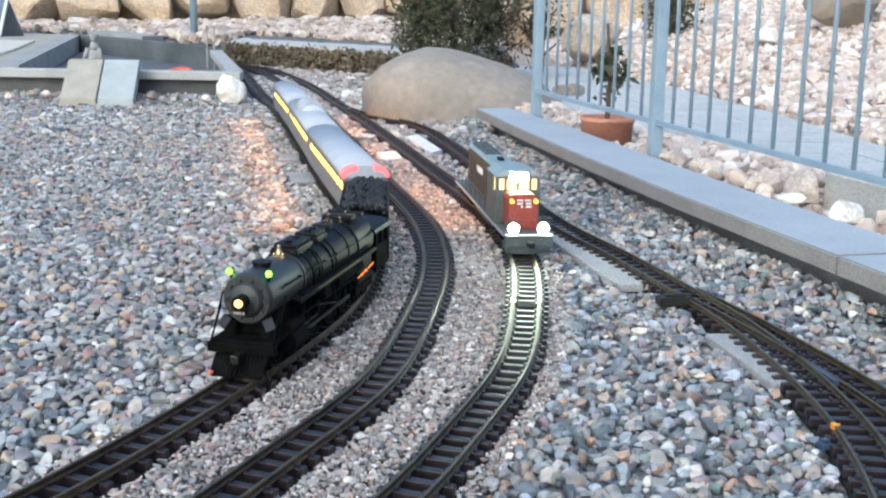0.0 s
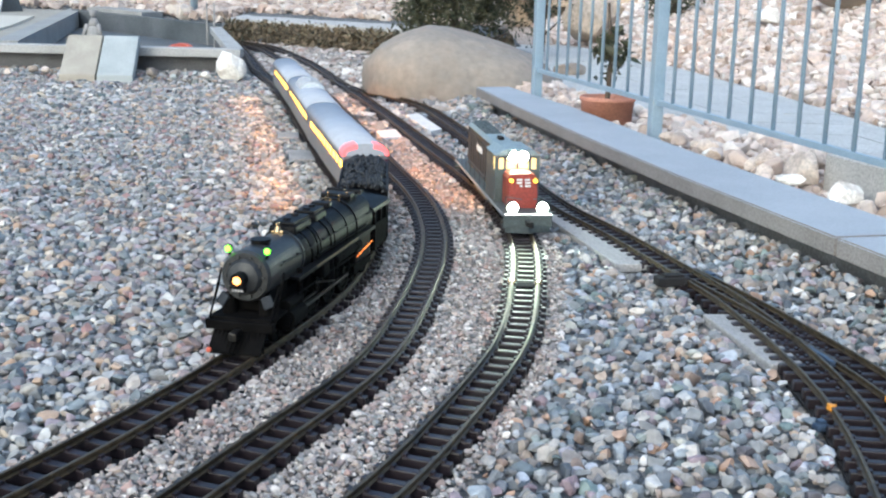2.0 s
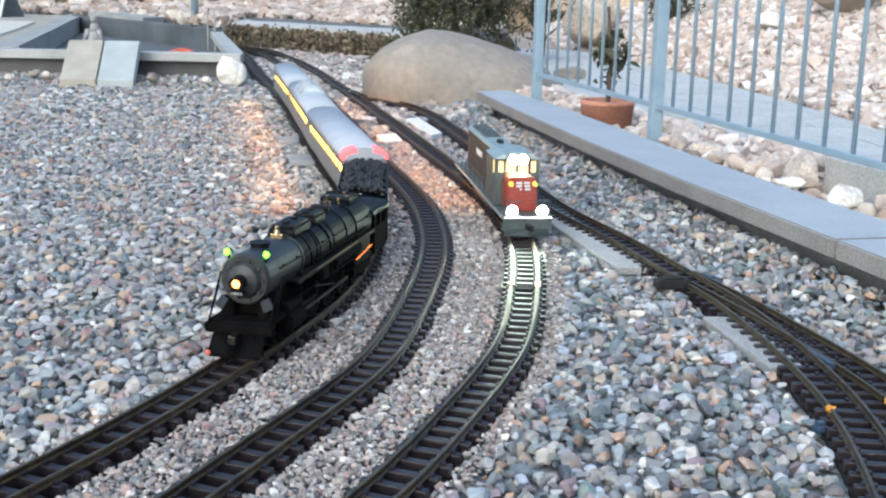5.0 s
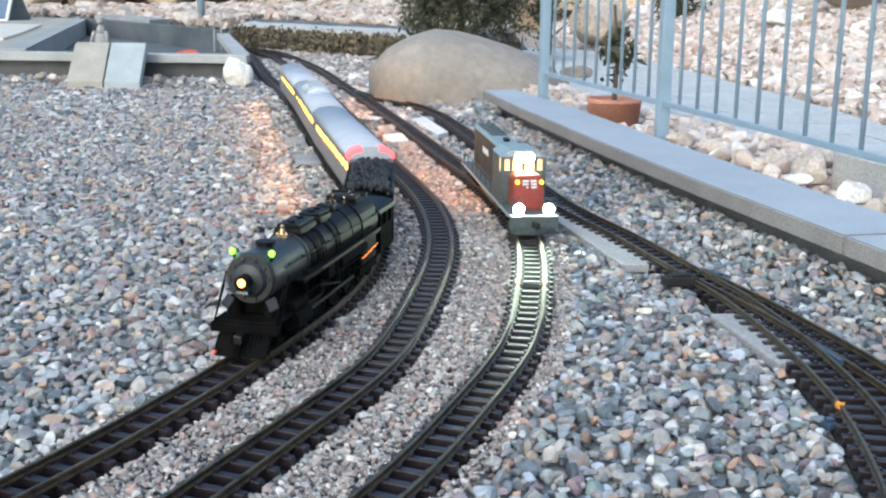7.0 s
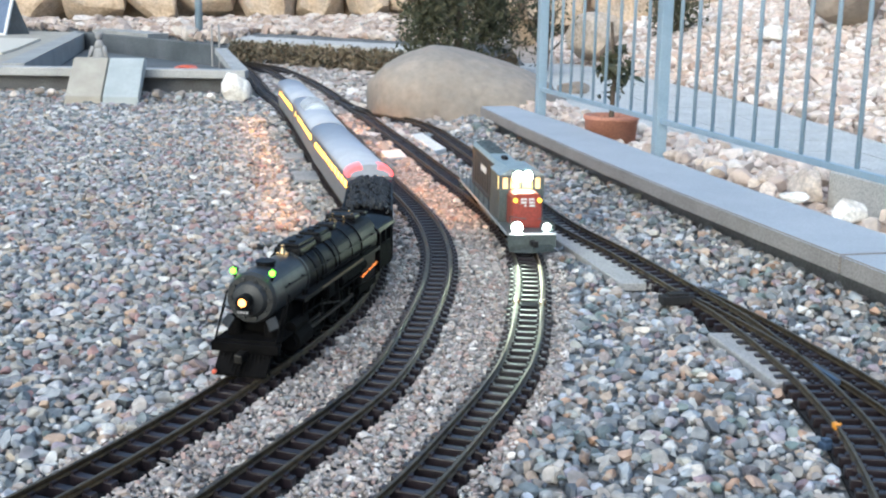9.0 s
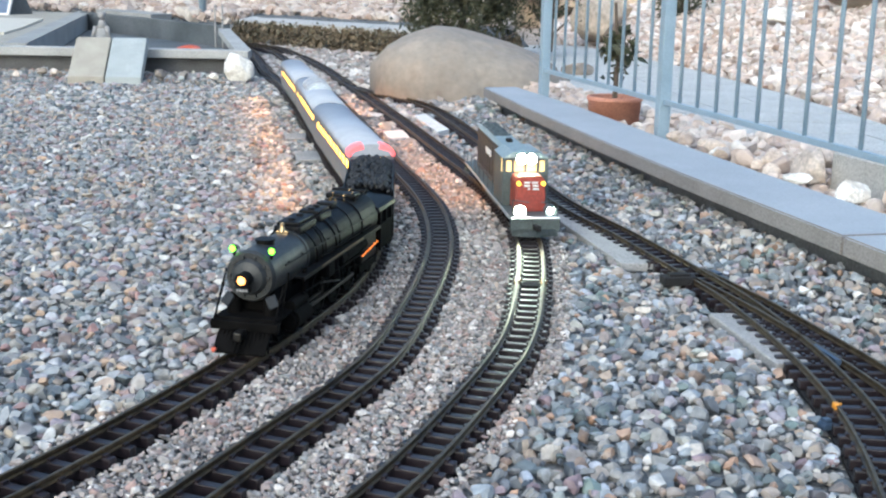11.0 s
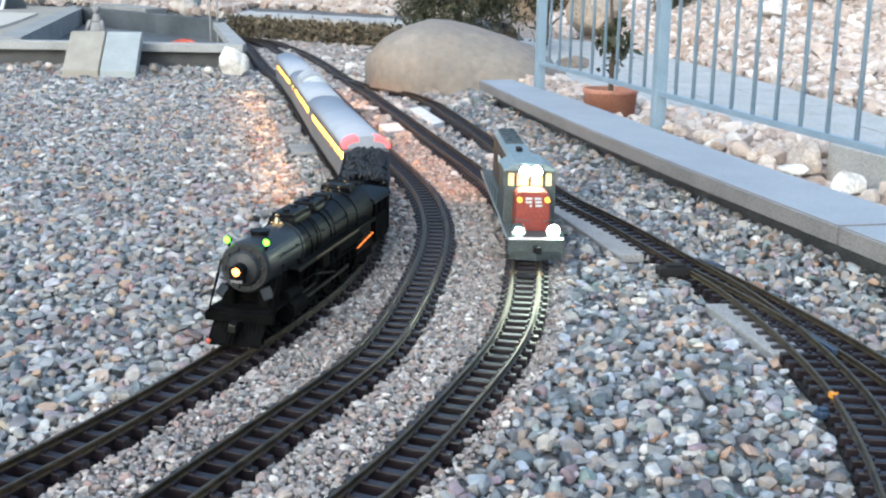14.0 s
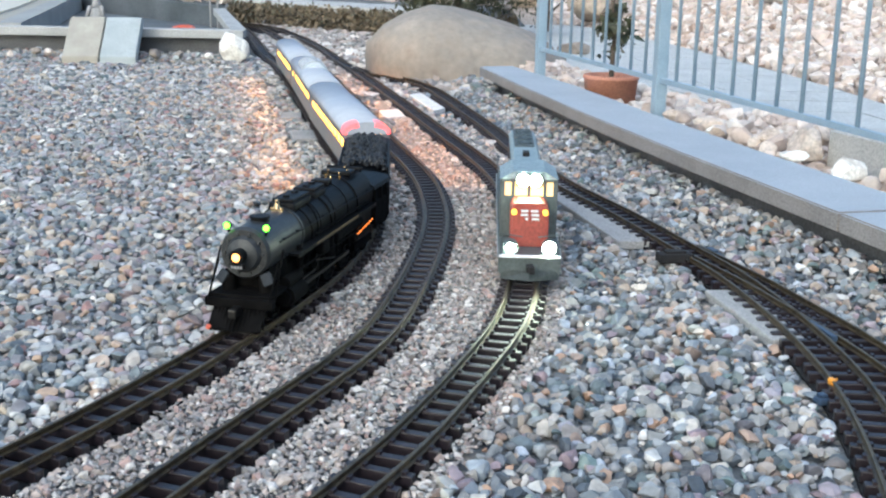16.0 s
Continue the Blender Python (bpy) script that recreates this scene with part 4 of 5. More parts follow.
# ---- trains ----
def chord(line, s0, s1, z=RAIL_TOP):
    """A pose for a vehicle whose bogies stand at s0 and s1; its front is towards s0."""
    a, b = on_track(line, s0)[0], on_track(line, s1)[0]
    d = a - b
    c = (a + b) / 2
    return Matrix.Translation((c[0], c[1], z)) @ Matrix.Rotation(math.atan2(d[1], d[0]), 4, "Z")


def nearest_s(line, y):
    return int(np.argmin(np.abs(line[:, 1] - y))) * 0.01


def wheel_bm(r, spokes=0, width=0.006):
    """A wheel on the y axis: tyre with flange, hub and spokes or a dished disc."""
    bm = bmesh.new()
    if spokes:
        for a, b, w in ((r, r * 0.86, width),):
            seg = 28
            for i in range(seg):
                t0, t1 = 2 * math.pi * i / seg, 2 * math.pi * (i + 1) / seg
                vs = [bm.verts.new((q * math.cos(t), y, q * math.sin(t))) for t in (t0, t1) for q in (a, b) for y in (-w / 2, w / 2)]
                for f in ((0, 1, 5, 4), (2, 3, 7, 6), (0, 4, 6, 2), (1, 5, 7, 3)):
                    bm.faces.new([vs[k] for k in f])
        for i in range(spokes):
            t = 2 * math.pi * i / spokes
            rod(bm, (0, 0, 0), (r * 0.88 * math.cos(t), 0, r * 0.88 * math.sin(t)), r * 0.05, r * 0.04, 5)
        rod(bm, (0, -width * 0.7, 0), (0, width * 0.7, 0), r * 0.2, seg=12)
        box(bm, (0, 0, -r * 0.62), (r * 0.9, width * 0.6, r * 0.32), 0.001)
    else:
        rod(bm, (0, -width / 2, 0), (0, width / 2, 0), r, seg=22)
        rod(bm, (0, -width / 2 - 0.0012, 0), (0, width / 2 + 0.0012, 0), r * 0.72, seg=18)
        rod(bm, (0, -width / 2 - 0.003, 0), (0, width / 2 + 0.003, 0), r * 0.25, seg=12)
    return bm


def truck(parent, x, z, base, axles, r, half=0.030, name="truck"):
    """A bogie: side frames with journal boxes and springs, and its wheels one level down."""
    bm = bmesh.new()
    for s in (-1, 1):
        box(bm, (0, s * half, r + 0.001), (base + 0.020, 0.005, 0.008), 0.0015)
        box(bm, (0, s * half, r - 0.006), (base * 0.4, 0.005, 0.008), 0.0015)
        for k in range(axles):
            ax = -base / 2 + base * k / (axles - 1)
            box(bm, (ax, s * (half + 0.003), r), (0.012, 0.008, 0.011), 0.002)
        for k in range(axles - 1):
            ax = -base / 2 + base * (k + 0.5) / (axles - 1)
            for q in (-0.006, 0.0, 0.006):
                rod(bm, (ax + q, s * (half + 0.003), r - 0.008), (ax + q, s * (half + 0.003), r + 0.003), 0.0025, seg=6)
    box(bm, (0, 0, r + 0.004), (0.02, half * 2, 0.008), 0.001)
    t = part(name, bm, M_under, parent)
    t.location = (x, 0, z)
    wheels = []
    for k in range(axles):
        ax = -base / 2 + base * k / (axles - 1)
        bm = wheel_bm(r)
        g = wheel_bm(r)
        for v in bm.verts:
            v.co.y += 0.0225
        for v in g.verts:
            v.co.y -= 0.0225
        tmp = bpy.data.meshes.new("half")
        g.to_mesh(tmp)
        g.free()
        bm.from_mesh(tmp)
        bpy.data.meshes.remove(tmp)
        rod(bm, (0, -0.024, 0), (0, 0.024, 0), 0.003, seg=8)
        w = part("wheelset", bm, M_running, t)
        w.location = (ax, 0, r)
        wheels.append(w)
    return t, wheels


def arc(r0, z0, half, n=10):
    """Points of a roof arc from +half to -half, r0 high above z0."""
    return [(half * math.cos(math.pi * i / n), z0 + r0 * math.sin(math.pi * i / n) ** 0.75) for i in range(n + 1)]


def steam_locomotive(m):
    t = thing("steam_locomotive", m)
    tagged(t, "black model steam locomotive with lit headlight and green markers", "locomotive")
    zc = 0.098
    bm = bmesh.new()
    rod(bm, (-0.190, 0, zc), (-0.42, 0, zc), 0.0365, 0.043, 36)
    rod(bm, (-0.42, 0, zc), (-0.505, 0, zc), 0.045, 0.045, 36)
    box(bm, (-0.462, 0, 0.066), (0.086, 0.086, 0.066), 0.006)
    boiler = part("boiler", bm, M_black, t)
    for x in (-0.255, -0.315, -0.375, -0.425):
        bm = bmesh.new()
        rod(bm, (x, 0, zc), (x - 0.004, 0, zc), 0.0378 + (abs(x) - 0.19) * 0.0283, seg=36)
        part("boiler_band", bm, M_black, boiler)
    def shift(b):
        for v in b.verts:
            v.co.x += 0.022
            v.co.z += 0.002

    bm = bmesh.new()
    rod(bm, (-0.078, 0, zc), (-0.210, 0, zc), 0.0352, seg=40)
    rod(bm, (-0.074, 0, zc), (-0.080, 0, zc), 0.0332, 0.0362, 40)
    rod(bm, (-0.206, 0, zc), (-0.212, 0, zc), 0.0370, seg=40)
    for i in range(24):
        a = 2 * math.pi * i / 24
        ball(bm, (-0.0745, 0.0315 * math.cos(a), zc + 0.0315 * math.sin(a)), (0.0012, 0.0012, 0.0012), 1)
    shift(bm)
    sb = part("smokebox", bm, M_graphite, t, "graphite grey smokebox")
    bm = bmesh.new()
    rod(bm, (-0.0735, 0, zc), (-0.066, 0, zc), 0.0258, 0.0218, 32)
    rod(bm, (-0.066, 0, zc), (-0.062, 0, zc), 0.0218, 0.011, 32)
    for i in range(10):
        a = 2 * math.pi * i / 10
        box(bm, (-0.0725, 0.0275 * math.cos(a), zc + 0.0275 * math.sin(a)), (0.004, 0.004, 0.004), 0.0006)
    shift(bm)
    part("door", bm, M_graphite, sb, "round smokebox door")
    bm = bmesh.new()
    rod(bm, (-0.064, 0, zc + 0.001), (-0.046, 0, zc + 0.001), 0.0098, seg=24)
    box(bm, (-0.052, 0, zc - 0.0125), (0.008, 0.020, 0.006), 0.001)
    shift(bm)
    hl = part("headlight", bm, M_black, t)
    bm = bmesh.new()
    rod(bm, (-0.0462, 0, zc + 0.001), (-0.0445, 0, zc + 0.001), 0.0058, 0.0050, 24)
    shift(bm)
    part("lens", bm, G_head, hl, "glowing warm lens")
    bm = bmesh.new()
    for k in range(4):
        box(bm, (-0.0475, -0.0065 + k * 0.0043, zc - 0.0125), (0.0015, 0.0028, 0.0036))
    shift(bm)
    part("number_plate", bm, M_plate, hl, "pale bars on a black plate")
    for s in (-1, 1):
        bm = bmesh.new()
        rod(bm, (-0.088, s * 0.0260, zc + 0.0235), (-0.088, s * 0.0285, zc + 0.031), 0.0022, seg=8)
        ball(bm, (-0.088, s * 0.0285, zc + 0.035), (0.0052, 0.0052, 0.0056), 2)
        shift(bm)
        mk = part("marker_lamp", bm, M_black, t)
        bm = bmesh.new()
        ball(bm, (-0.0845, s * 0.0285, zc + 0.035), (0.0042, 0.0046, 0.0048), 2)
        shift(bm)
        part("lens", bm, G_green, mk, "glowing green lens")
    # stack, domes, bell
    bm = bmesh.new()
    rod(bm, (-0.110, 0, zc + 0.031), (-0.110, 0, zc + 0.040), 0.014, 0.0125, 20)
    rod(bm, (-0.110, 0, zc + 0.040), (-0.110, 0, zc + 0.043), 0.0145, seg=20)
    part("chimney", bm, M_black, t)
    for x, l in ((-0.228, 0.076), (-0.308, 0.054)):
        bm = bmesh.new()
        box(bm, (x, 0, zc + 0.0370), (l, 0.042, 0.016), 0.006)
        box(bm, (x - l * 0.04, 0, zc + 0.0465), (l * 0.92, 0.034, 0.006), 0.0026)
        for q in (-0.25, 0.2):
            rod(bm, (x + l * q, 0, zc + 0.047), (x + l * q, 0, zc + 0.0525), 0.0062, 0.0052, 14)
        part("dome", bm, M_black, t)
    bm = bmesh.new()
    rod(bm, (-0.175, 0, zc + 0.040), (-0.175, 0, zc + 0.048), 0.0058, 0.0030, 16)
    ball(bm, (-0.175, 0, zc + 0.0505), (0.0036, 0.0036, 0.0034), 2)
    box(bm, (-0.175, 0, zc + 0.037), (0.005, 0.018, 0.008), 0.001)
    part("bell", bm, M_brass, t, "polished brass bell")
    bm = bmesh.new()
    for q in (-0.006, 0.006):
        rod(bm, (-0.40 + q, 0.006 * (1 if q > 0 else -1), zc + 0.042), (-0.40 + q, 0.006 * (1 if q > 0 else -1), zc + 0.050), 0.0022, 0.0015, 8)
    part("safety_valves", bm, M_brass, t, "brass safety valves")
    bm = bmesh.new()
    box(bm, (-0.368, 0, zc + 0.0440), (0.020, 0.030, 0.010), 0.003)
    part("sand_hatch", bm, M_black, t)
    bm = bmesh.new()
    box(bm, (-0.452, 0, zc + 0.0450), (0.030, 0.052, 0.009), 0.003)
    part("steam_turret", bm, M_black, t)
    bm = bmesh.new()
    rod(bm, (-0.485, -0.030, zc + 0.046), (-0.485, 0.030, zc + 0.046), 0.0045, seg=12)
    for y in (-0.024, -0.008, 0.012, 0.026):
        rod(bm, (-0.432, y, zc + 0.040), (-0.500, y * 1.1, zc + 0.047), 0.0014, seg=6)
    part("header_pipe", bm, M_black, t)
    for x, y in ((-0.418, 0.013), (-0.436, -0.012), (-0.444, 0.019), (-0.470, 0.006)):
        bm = bmesh.new()
        rod(bm, (x, y, zc + 0.040), (x, y, zc + 0.0500), 0.0016, 0.0013, 8)
        ball(bm, (x, y, zc + 0.0508), (0.0024, 0.0024, 0.0020), 2)
        part("whistle_valve", bm, M_brass, t, "small bright brass valve")
    # running boards, stripes, pipes
    for s in (-1, 1):
        bm = bmesh.new()
        prism(bm, [(s * 0.036, 0.0855), (s * 0.0505, 0.0855), (s * 0.0505, 0.0825), (s * 0.036, 0.0825)], -0.125, -0.50)
        box(bm, (-0.3125, s * 0.0510, 0.0825), (0.375, 0.0016, 0.006), 0.0004)
        rb = part("running_board", bm, M_black, t)
        bm = bmesh.new()
        box(bm, (-0.30, s * 0.0522, 0.0838), (0.20, 0.0008, 0.0026))
        part("stripe", bm, M_gold, rb, "gold edge stripe")
        bm = bmesh.new()
        rod(bm, (-0.09, s * 0.0375, zc + 0.012), (-0.495, s * 0.0475, zc + 0.012), 0.0012, seg=6)
        for k in range(8):
            x = -0.11 - k * 0.052
            rod(bm, (x, s * 0.032, zc + 0.012), (x, s * (0.0380 + (-0.11 - x) * 0.0247), zc + 0.012), 0.0012, seg=6)
        rod(bm, (-0.20, s * 0.046, zc - 0.016), (-0.47, s * 0.049, zc - 0.016), 0.0024, seg=8)
        part("handrail", bm, M_black, t)
        bm = bmesh.new()
        rod(bm, (-0.30, s * 0.0425, 0.0695), (-0.425, s * 0.0425, 0.0695), 0.0098, seg=18)
        for x in (-0.30, -0.425):
            ball(bm, (x, s * 0.0425, 0.0695), (0.004, 0.0096, 0.0096), 2)
        for x in (-0.325, -0.40):
            rod(bm, (x - 0.0015, s * 0.0425, 0.0695), (x + 0.0015, s * 0.0425, 0.0695), 0.0104, seg=18)
        part("air_tank", bm, M_under, t)
        bm = bmesh.new()
        box(bm, (-0.245, s * 0.044, 0.069), (0.030, 0.016, 0.022), 0.003)
        rod(bm, (-0.275, s * 0.046, 0.062), (-0.275, s * 0.046, 0.080), 0.0062, seg=12)
        rod(bm, (-0.275, s * 0.046, 0.046), (-0.275, s * 0.046, 0.060), 0.0072, seg=12)
        part("lubricator", bm, M_under, t)
        bm = bmesh.new()
        for x0, x1 in ((-0.205, -0.214), (-0.242, -0.236), (-0.292, -0.300), (-0.322, -0.315)):
            last = None
            for k in range(6):
                a = math.radians(68 - 17 * k)
                q = (x0 + (x1 - x0) * k / 5, s * 0.0405 * math.cos(a), zc + 0.0405 * math.sin(a))
                if last:
                    rod(bm, last, q, 0.0013, seg=5)
                last = q
        rod(bm, (-0.150, s * 0.043, zc - 0.006), (-0.150, s * 0.044, 0.052), 0.0042, seg=10)
        rod(bm, (-0.215, s * 0.0445, zc - 0.004), (-0.46, s * 0.047, zc - 0.004), 0.0016, seg=6)
        rod(bm, (-0.13, s * 0.048, 0.060), (-0.44, s * 0.048, 0.056), 0.0015, seg=6)
        part("pipework", bm, M_under, t)
        # front deck rails
        bm = bmesh.new()
        rod(bm, (-0.028, s * 0.044, 0.040), (-0.066, s * 0.0435, zc - 0.012), 0.0013, seg=6)
        rod(bm, (-0.040, s * 0.048, 0.040), (-0.080, s * 0.046, zc + 0.004), 0.0013, seg=6)
        for k in range(4):
            f = 0.12 + k * 0.2
            rod(bm, (-0.028 - 0.038 * f, s * 0.044, 0.040 + f * (zc - 0.052)), (-0.040 - 0.04 * f, s * 0.048, 0.040 + f * (zc - 0.036)), 0.001, seg=5)
        part("front_ladder", bm, M_under, t)
        bm = bmesh.new()
        rod(bm, (-0.062, s * 0.027, 0.046), (-0.062, s * 0.027, 0.068), 0.0105, seg=18)
        rod(bm, (-0.062, s * 0.027, 0.068), (-0.062, s * 0.027, 0.074), 0.0085, 0.006, 18)
        pump = part("air_pump", bm, M_under, t)
        bm = bmesh.new()
        box(bm, (0, 0, 0), (0.004, 0.015, 0.018), 0.002, pose(-0.052, s * 0.0325, 0.0665, s * 24, -24, s * 14))
        part("pump_shield", bm, M_shield, pump, "tilted slate grey pump shield")
        bm = bmesh.new()
        rod(bm, (-0.095, s * 0.041, 0.030), (-0.150, s * 0.041, 0.030), 0.0150, seg=22)
        rod(bm, (-0.090, s * 0.041, 0.030), (-0.155, s * 0.041, 0.030), 0.0105, seg=18)
        rod(bm, (-0.095, s * 0.041, 0.050), (-0.150, s * 0.041, 0.050), 0.0085, seg=16)
        part("cylinder", bm, M_under, t)
        bm = bmesh.new()
        box(bm, (-0.305, s * 0.0385, 0.026), (0.165, 0.003, 0.006), 0.001)
        box(bm, (-0.225, s * 0.0425, 0.029), (0.17, 0.0028, 0.005), 0.0008)
        rod(bm, (-0.15, s * 0.041, 0.030), (-0.215, s * 0.041, 0.030), 0.0022, seg=8)
        box(bm, (-0.185, s * 0.041, 0.0385), (0.07, 0.004, 0.003), 0.0005)
        rod(bm, (-0.215, s * 0.043, 0.055), (-0.305, s * 0.043, 0.036), 0.0016, seg=6)
        rod(bm, (-0.225, s * 0.043, 0.060), (-0.225, s * 0.043, 0.036), 0.0020, seg=6)
        part("side_rods", bm, M_running, t, "oily steel side and main rods")
        for k, x in enumerate((-0.232, -0.305, -0.378)):
            w = part("driving_wheel", wheel_bm(0.0335, 14), M_under, t)
            w.location = (x, s * 0.031, 0.0335)
        for x in (-0.088, -0.162, -0.448, -0.502):
            w = part("small_wheel", wheel_bm(0.0155 if x > -0.2 else 0.018, 8), M_under, t)
            w.location = (x, s * 0.027, 0.0155 if x > -0.2 else 0.018)
        bm = bmesh.new()
        for k in range(7):
            box(bm, (-0.425 - k * 0.0135, s * 0.0437, 0.0475 + k * 0.0012), (0.0050 + 0.004 * (k % 2), 0.0012, 0.0012), 0.0003)
        part("ash_grate", bm, G_fire, t, "orange firelight through the grate")
        bm = bmesh.new()
        box(bm, (-0.48, s * 0.034, 0.020), (0.10, 0.004, 0.014), 0.002)
        part("trailing_frame", bm, M_under, t)
    bm = bmesh.new()
    prism(bm, [(-0.023, 0.038), (0.023, 0.038), (0.027, 0.076), (-0.027, 0.076)], -0.075, -0.145)
    part("saddle", bm, M_under, t)
    bm = bmesh.new()
    box(bm, (-0.30, 0, 0.036), (0.40, 0.034, 0.044), 0.002)
    box(bm, (-0.455, 0, 0.034), (0.09, 0.060, 0.020), 0.003)
    box(bm, (-0.105, 0, 0.036), (0.09, 0.050, 0.022), 0.003)
    part("main_frame", bm, M_under, t)
    # pilot
    bm = bmesh.new()
    box(bm, (-0.034, 0, 0.036), (0.012, 0.098, 0.013), 0.0015)
    box(bm, (-0.066, 0, 0.044), (0.060, 0.092, 0.004), 0.001)
    box(bm, (-0.050, 0, 0.022), (0.02, 0.060, 0.02), 0.002)
    part("front_beam", bm, M_under, t)
    bm = bmesh.new()
    box(bm, (-0.014, 0, 0.0040), (0.012, 0.070, 0.004), 0.001)
    box(bm, (0, 0, 0), (0.003, 0.076, 0.036), 0.001, pose(-0.022, 0, 0.0165, 0, -44.5, 0))
    pilot = part("pilot", bm, M_under, t, "slatted cow-catcher")
    for k in range(13):
        y = -0.038 + 0.076 * k / 12
        bm = bmesh.new()
        rod(bm, (-0.030, y * 0.9, 0.030), (-0.004 - abs(y) * 0.45, y, 0.0035), 0.0015, seg=5)
        part("slat", bm, M_under, pilot)
    bm = bmesh.new()
    box(bm, (-0.016, 0, 0.028), (0.022, 0.011, 0.012), 0.002)
    box(bm, (-0.006, 0.003, 0.028), (0.008, 0.008, 0.012), 0.002)
    part("coupler", bm, M_running, t)
    bm = bmesh.new()
    ball(bm, (-0.010, -0.036, 0.006), (0.004, 0.004, 0.004), 2)
    part("hose_end", bm, M_red, t, "small red hose end")
    # cab
    bm = bmesh.new()
    for s in (-1, 1):
        box(bm, (-0.548, s * 0.0465, 0.062), (0.072, 0.003, 0.044), 0.0006)
        for x in (-0.515, -0.548, -0.581):
            box(bm, (x, s * 0.0465, 0.094), (0.008, 0.003, 0.026), 0.0006)
        box(bm, (-0.548, s * 0.0465, 0.1075), (0.072, 0.003, 0.004), 0.0006)
    box(bm, (-0.513, 0, 0.076), (0.003, 0.090, 0.066), 0.0006)
    cab = part("cab", bm, M_under, t)
    bm = bmesh.new()
    prism(bm, [(y, z) for y, z in arc(0.013, 0.108, 0.050)] + [(y * 0.94, z - 0.003) for y, z in arc(0.013, 0.108, 0.050)][::-1], -0.50, -0.600)
    part("roof", bm, M_black, cab)
    return t


def tender(m):
    t = thing("tender", m)
    tagged(t, "black model tender heaped with coal behind the locomotive", "tender")
    bm = bmesh.new()
    box(bm, (0, 0, 0.071), (0.440, 0.097, 0.078), 0.005)
    for s in (-1, 1):
        box(bm, (0.045, s * 0.045, 0.114), (0.335, 0.003, 0.014), 0.0008)
    box(bm, (-0.170, 0, 0.1115), (0.08, 0.07, 0.004), 0.001)
    rod(bm, (-0.175, 0, 0.113), (-0.175, 0, 0.118), 0.013, seg=18)
    part("tank", bm, M_black, t)
    bm = bmesh.new()
    box(bm, (0, 0, 0.029), (0.447, 0.086, 0.008), 0.001)
    part("frame", bm, M_black, t)
    rng = random.Random(12)
    bm = bmesh.new()
    for k in range(560):
        x, y = rng.uniform(-0.135, 0.205), rng.uniform(-0.043, 0.043)
        y = max(-0.042, min(0.042, y))
        z = 0.106 + 0.022 * (1 - (y / 0.046) ** 4) + rng.uniform(-0.004, 0.003)
        r = rng.uniform(0.0045, 0.0078)
        g = bmesh.ops.create_icosphere(bm, subdivisions=1, radius=1.0, matrix=pose(x, y, z, rng.uniform(0, 360), rng.uniform(0, 360), 0) @ Matrix.Diagonal((r, r * 0.75, r * 0.65, 1)))
    part("coal", bm, M_coal, t, "heap of glossy black coal")
    for s in (-1, 1):
        bm = bmesh.new()
        for k in range(4):
            box(bm, (0.03 - k * 0.014, s * 0.0492, 0.070), (0.009, 0.0008, 0.013))
        part("lettering", bm, M_white, t, "pale lettering bars")
    for x in (-0.142, 0.142):
        truck(t, x, 0, 0.085, 3, 0.0155)
    return t


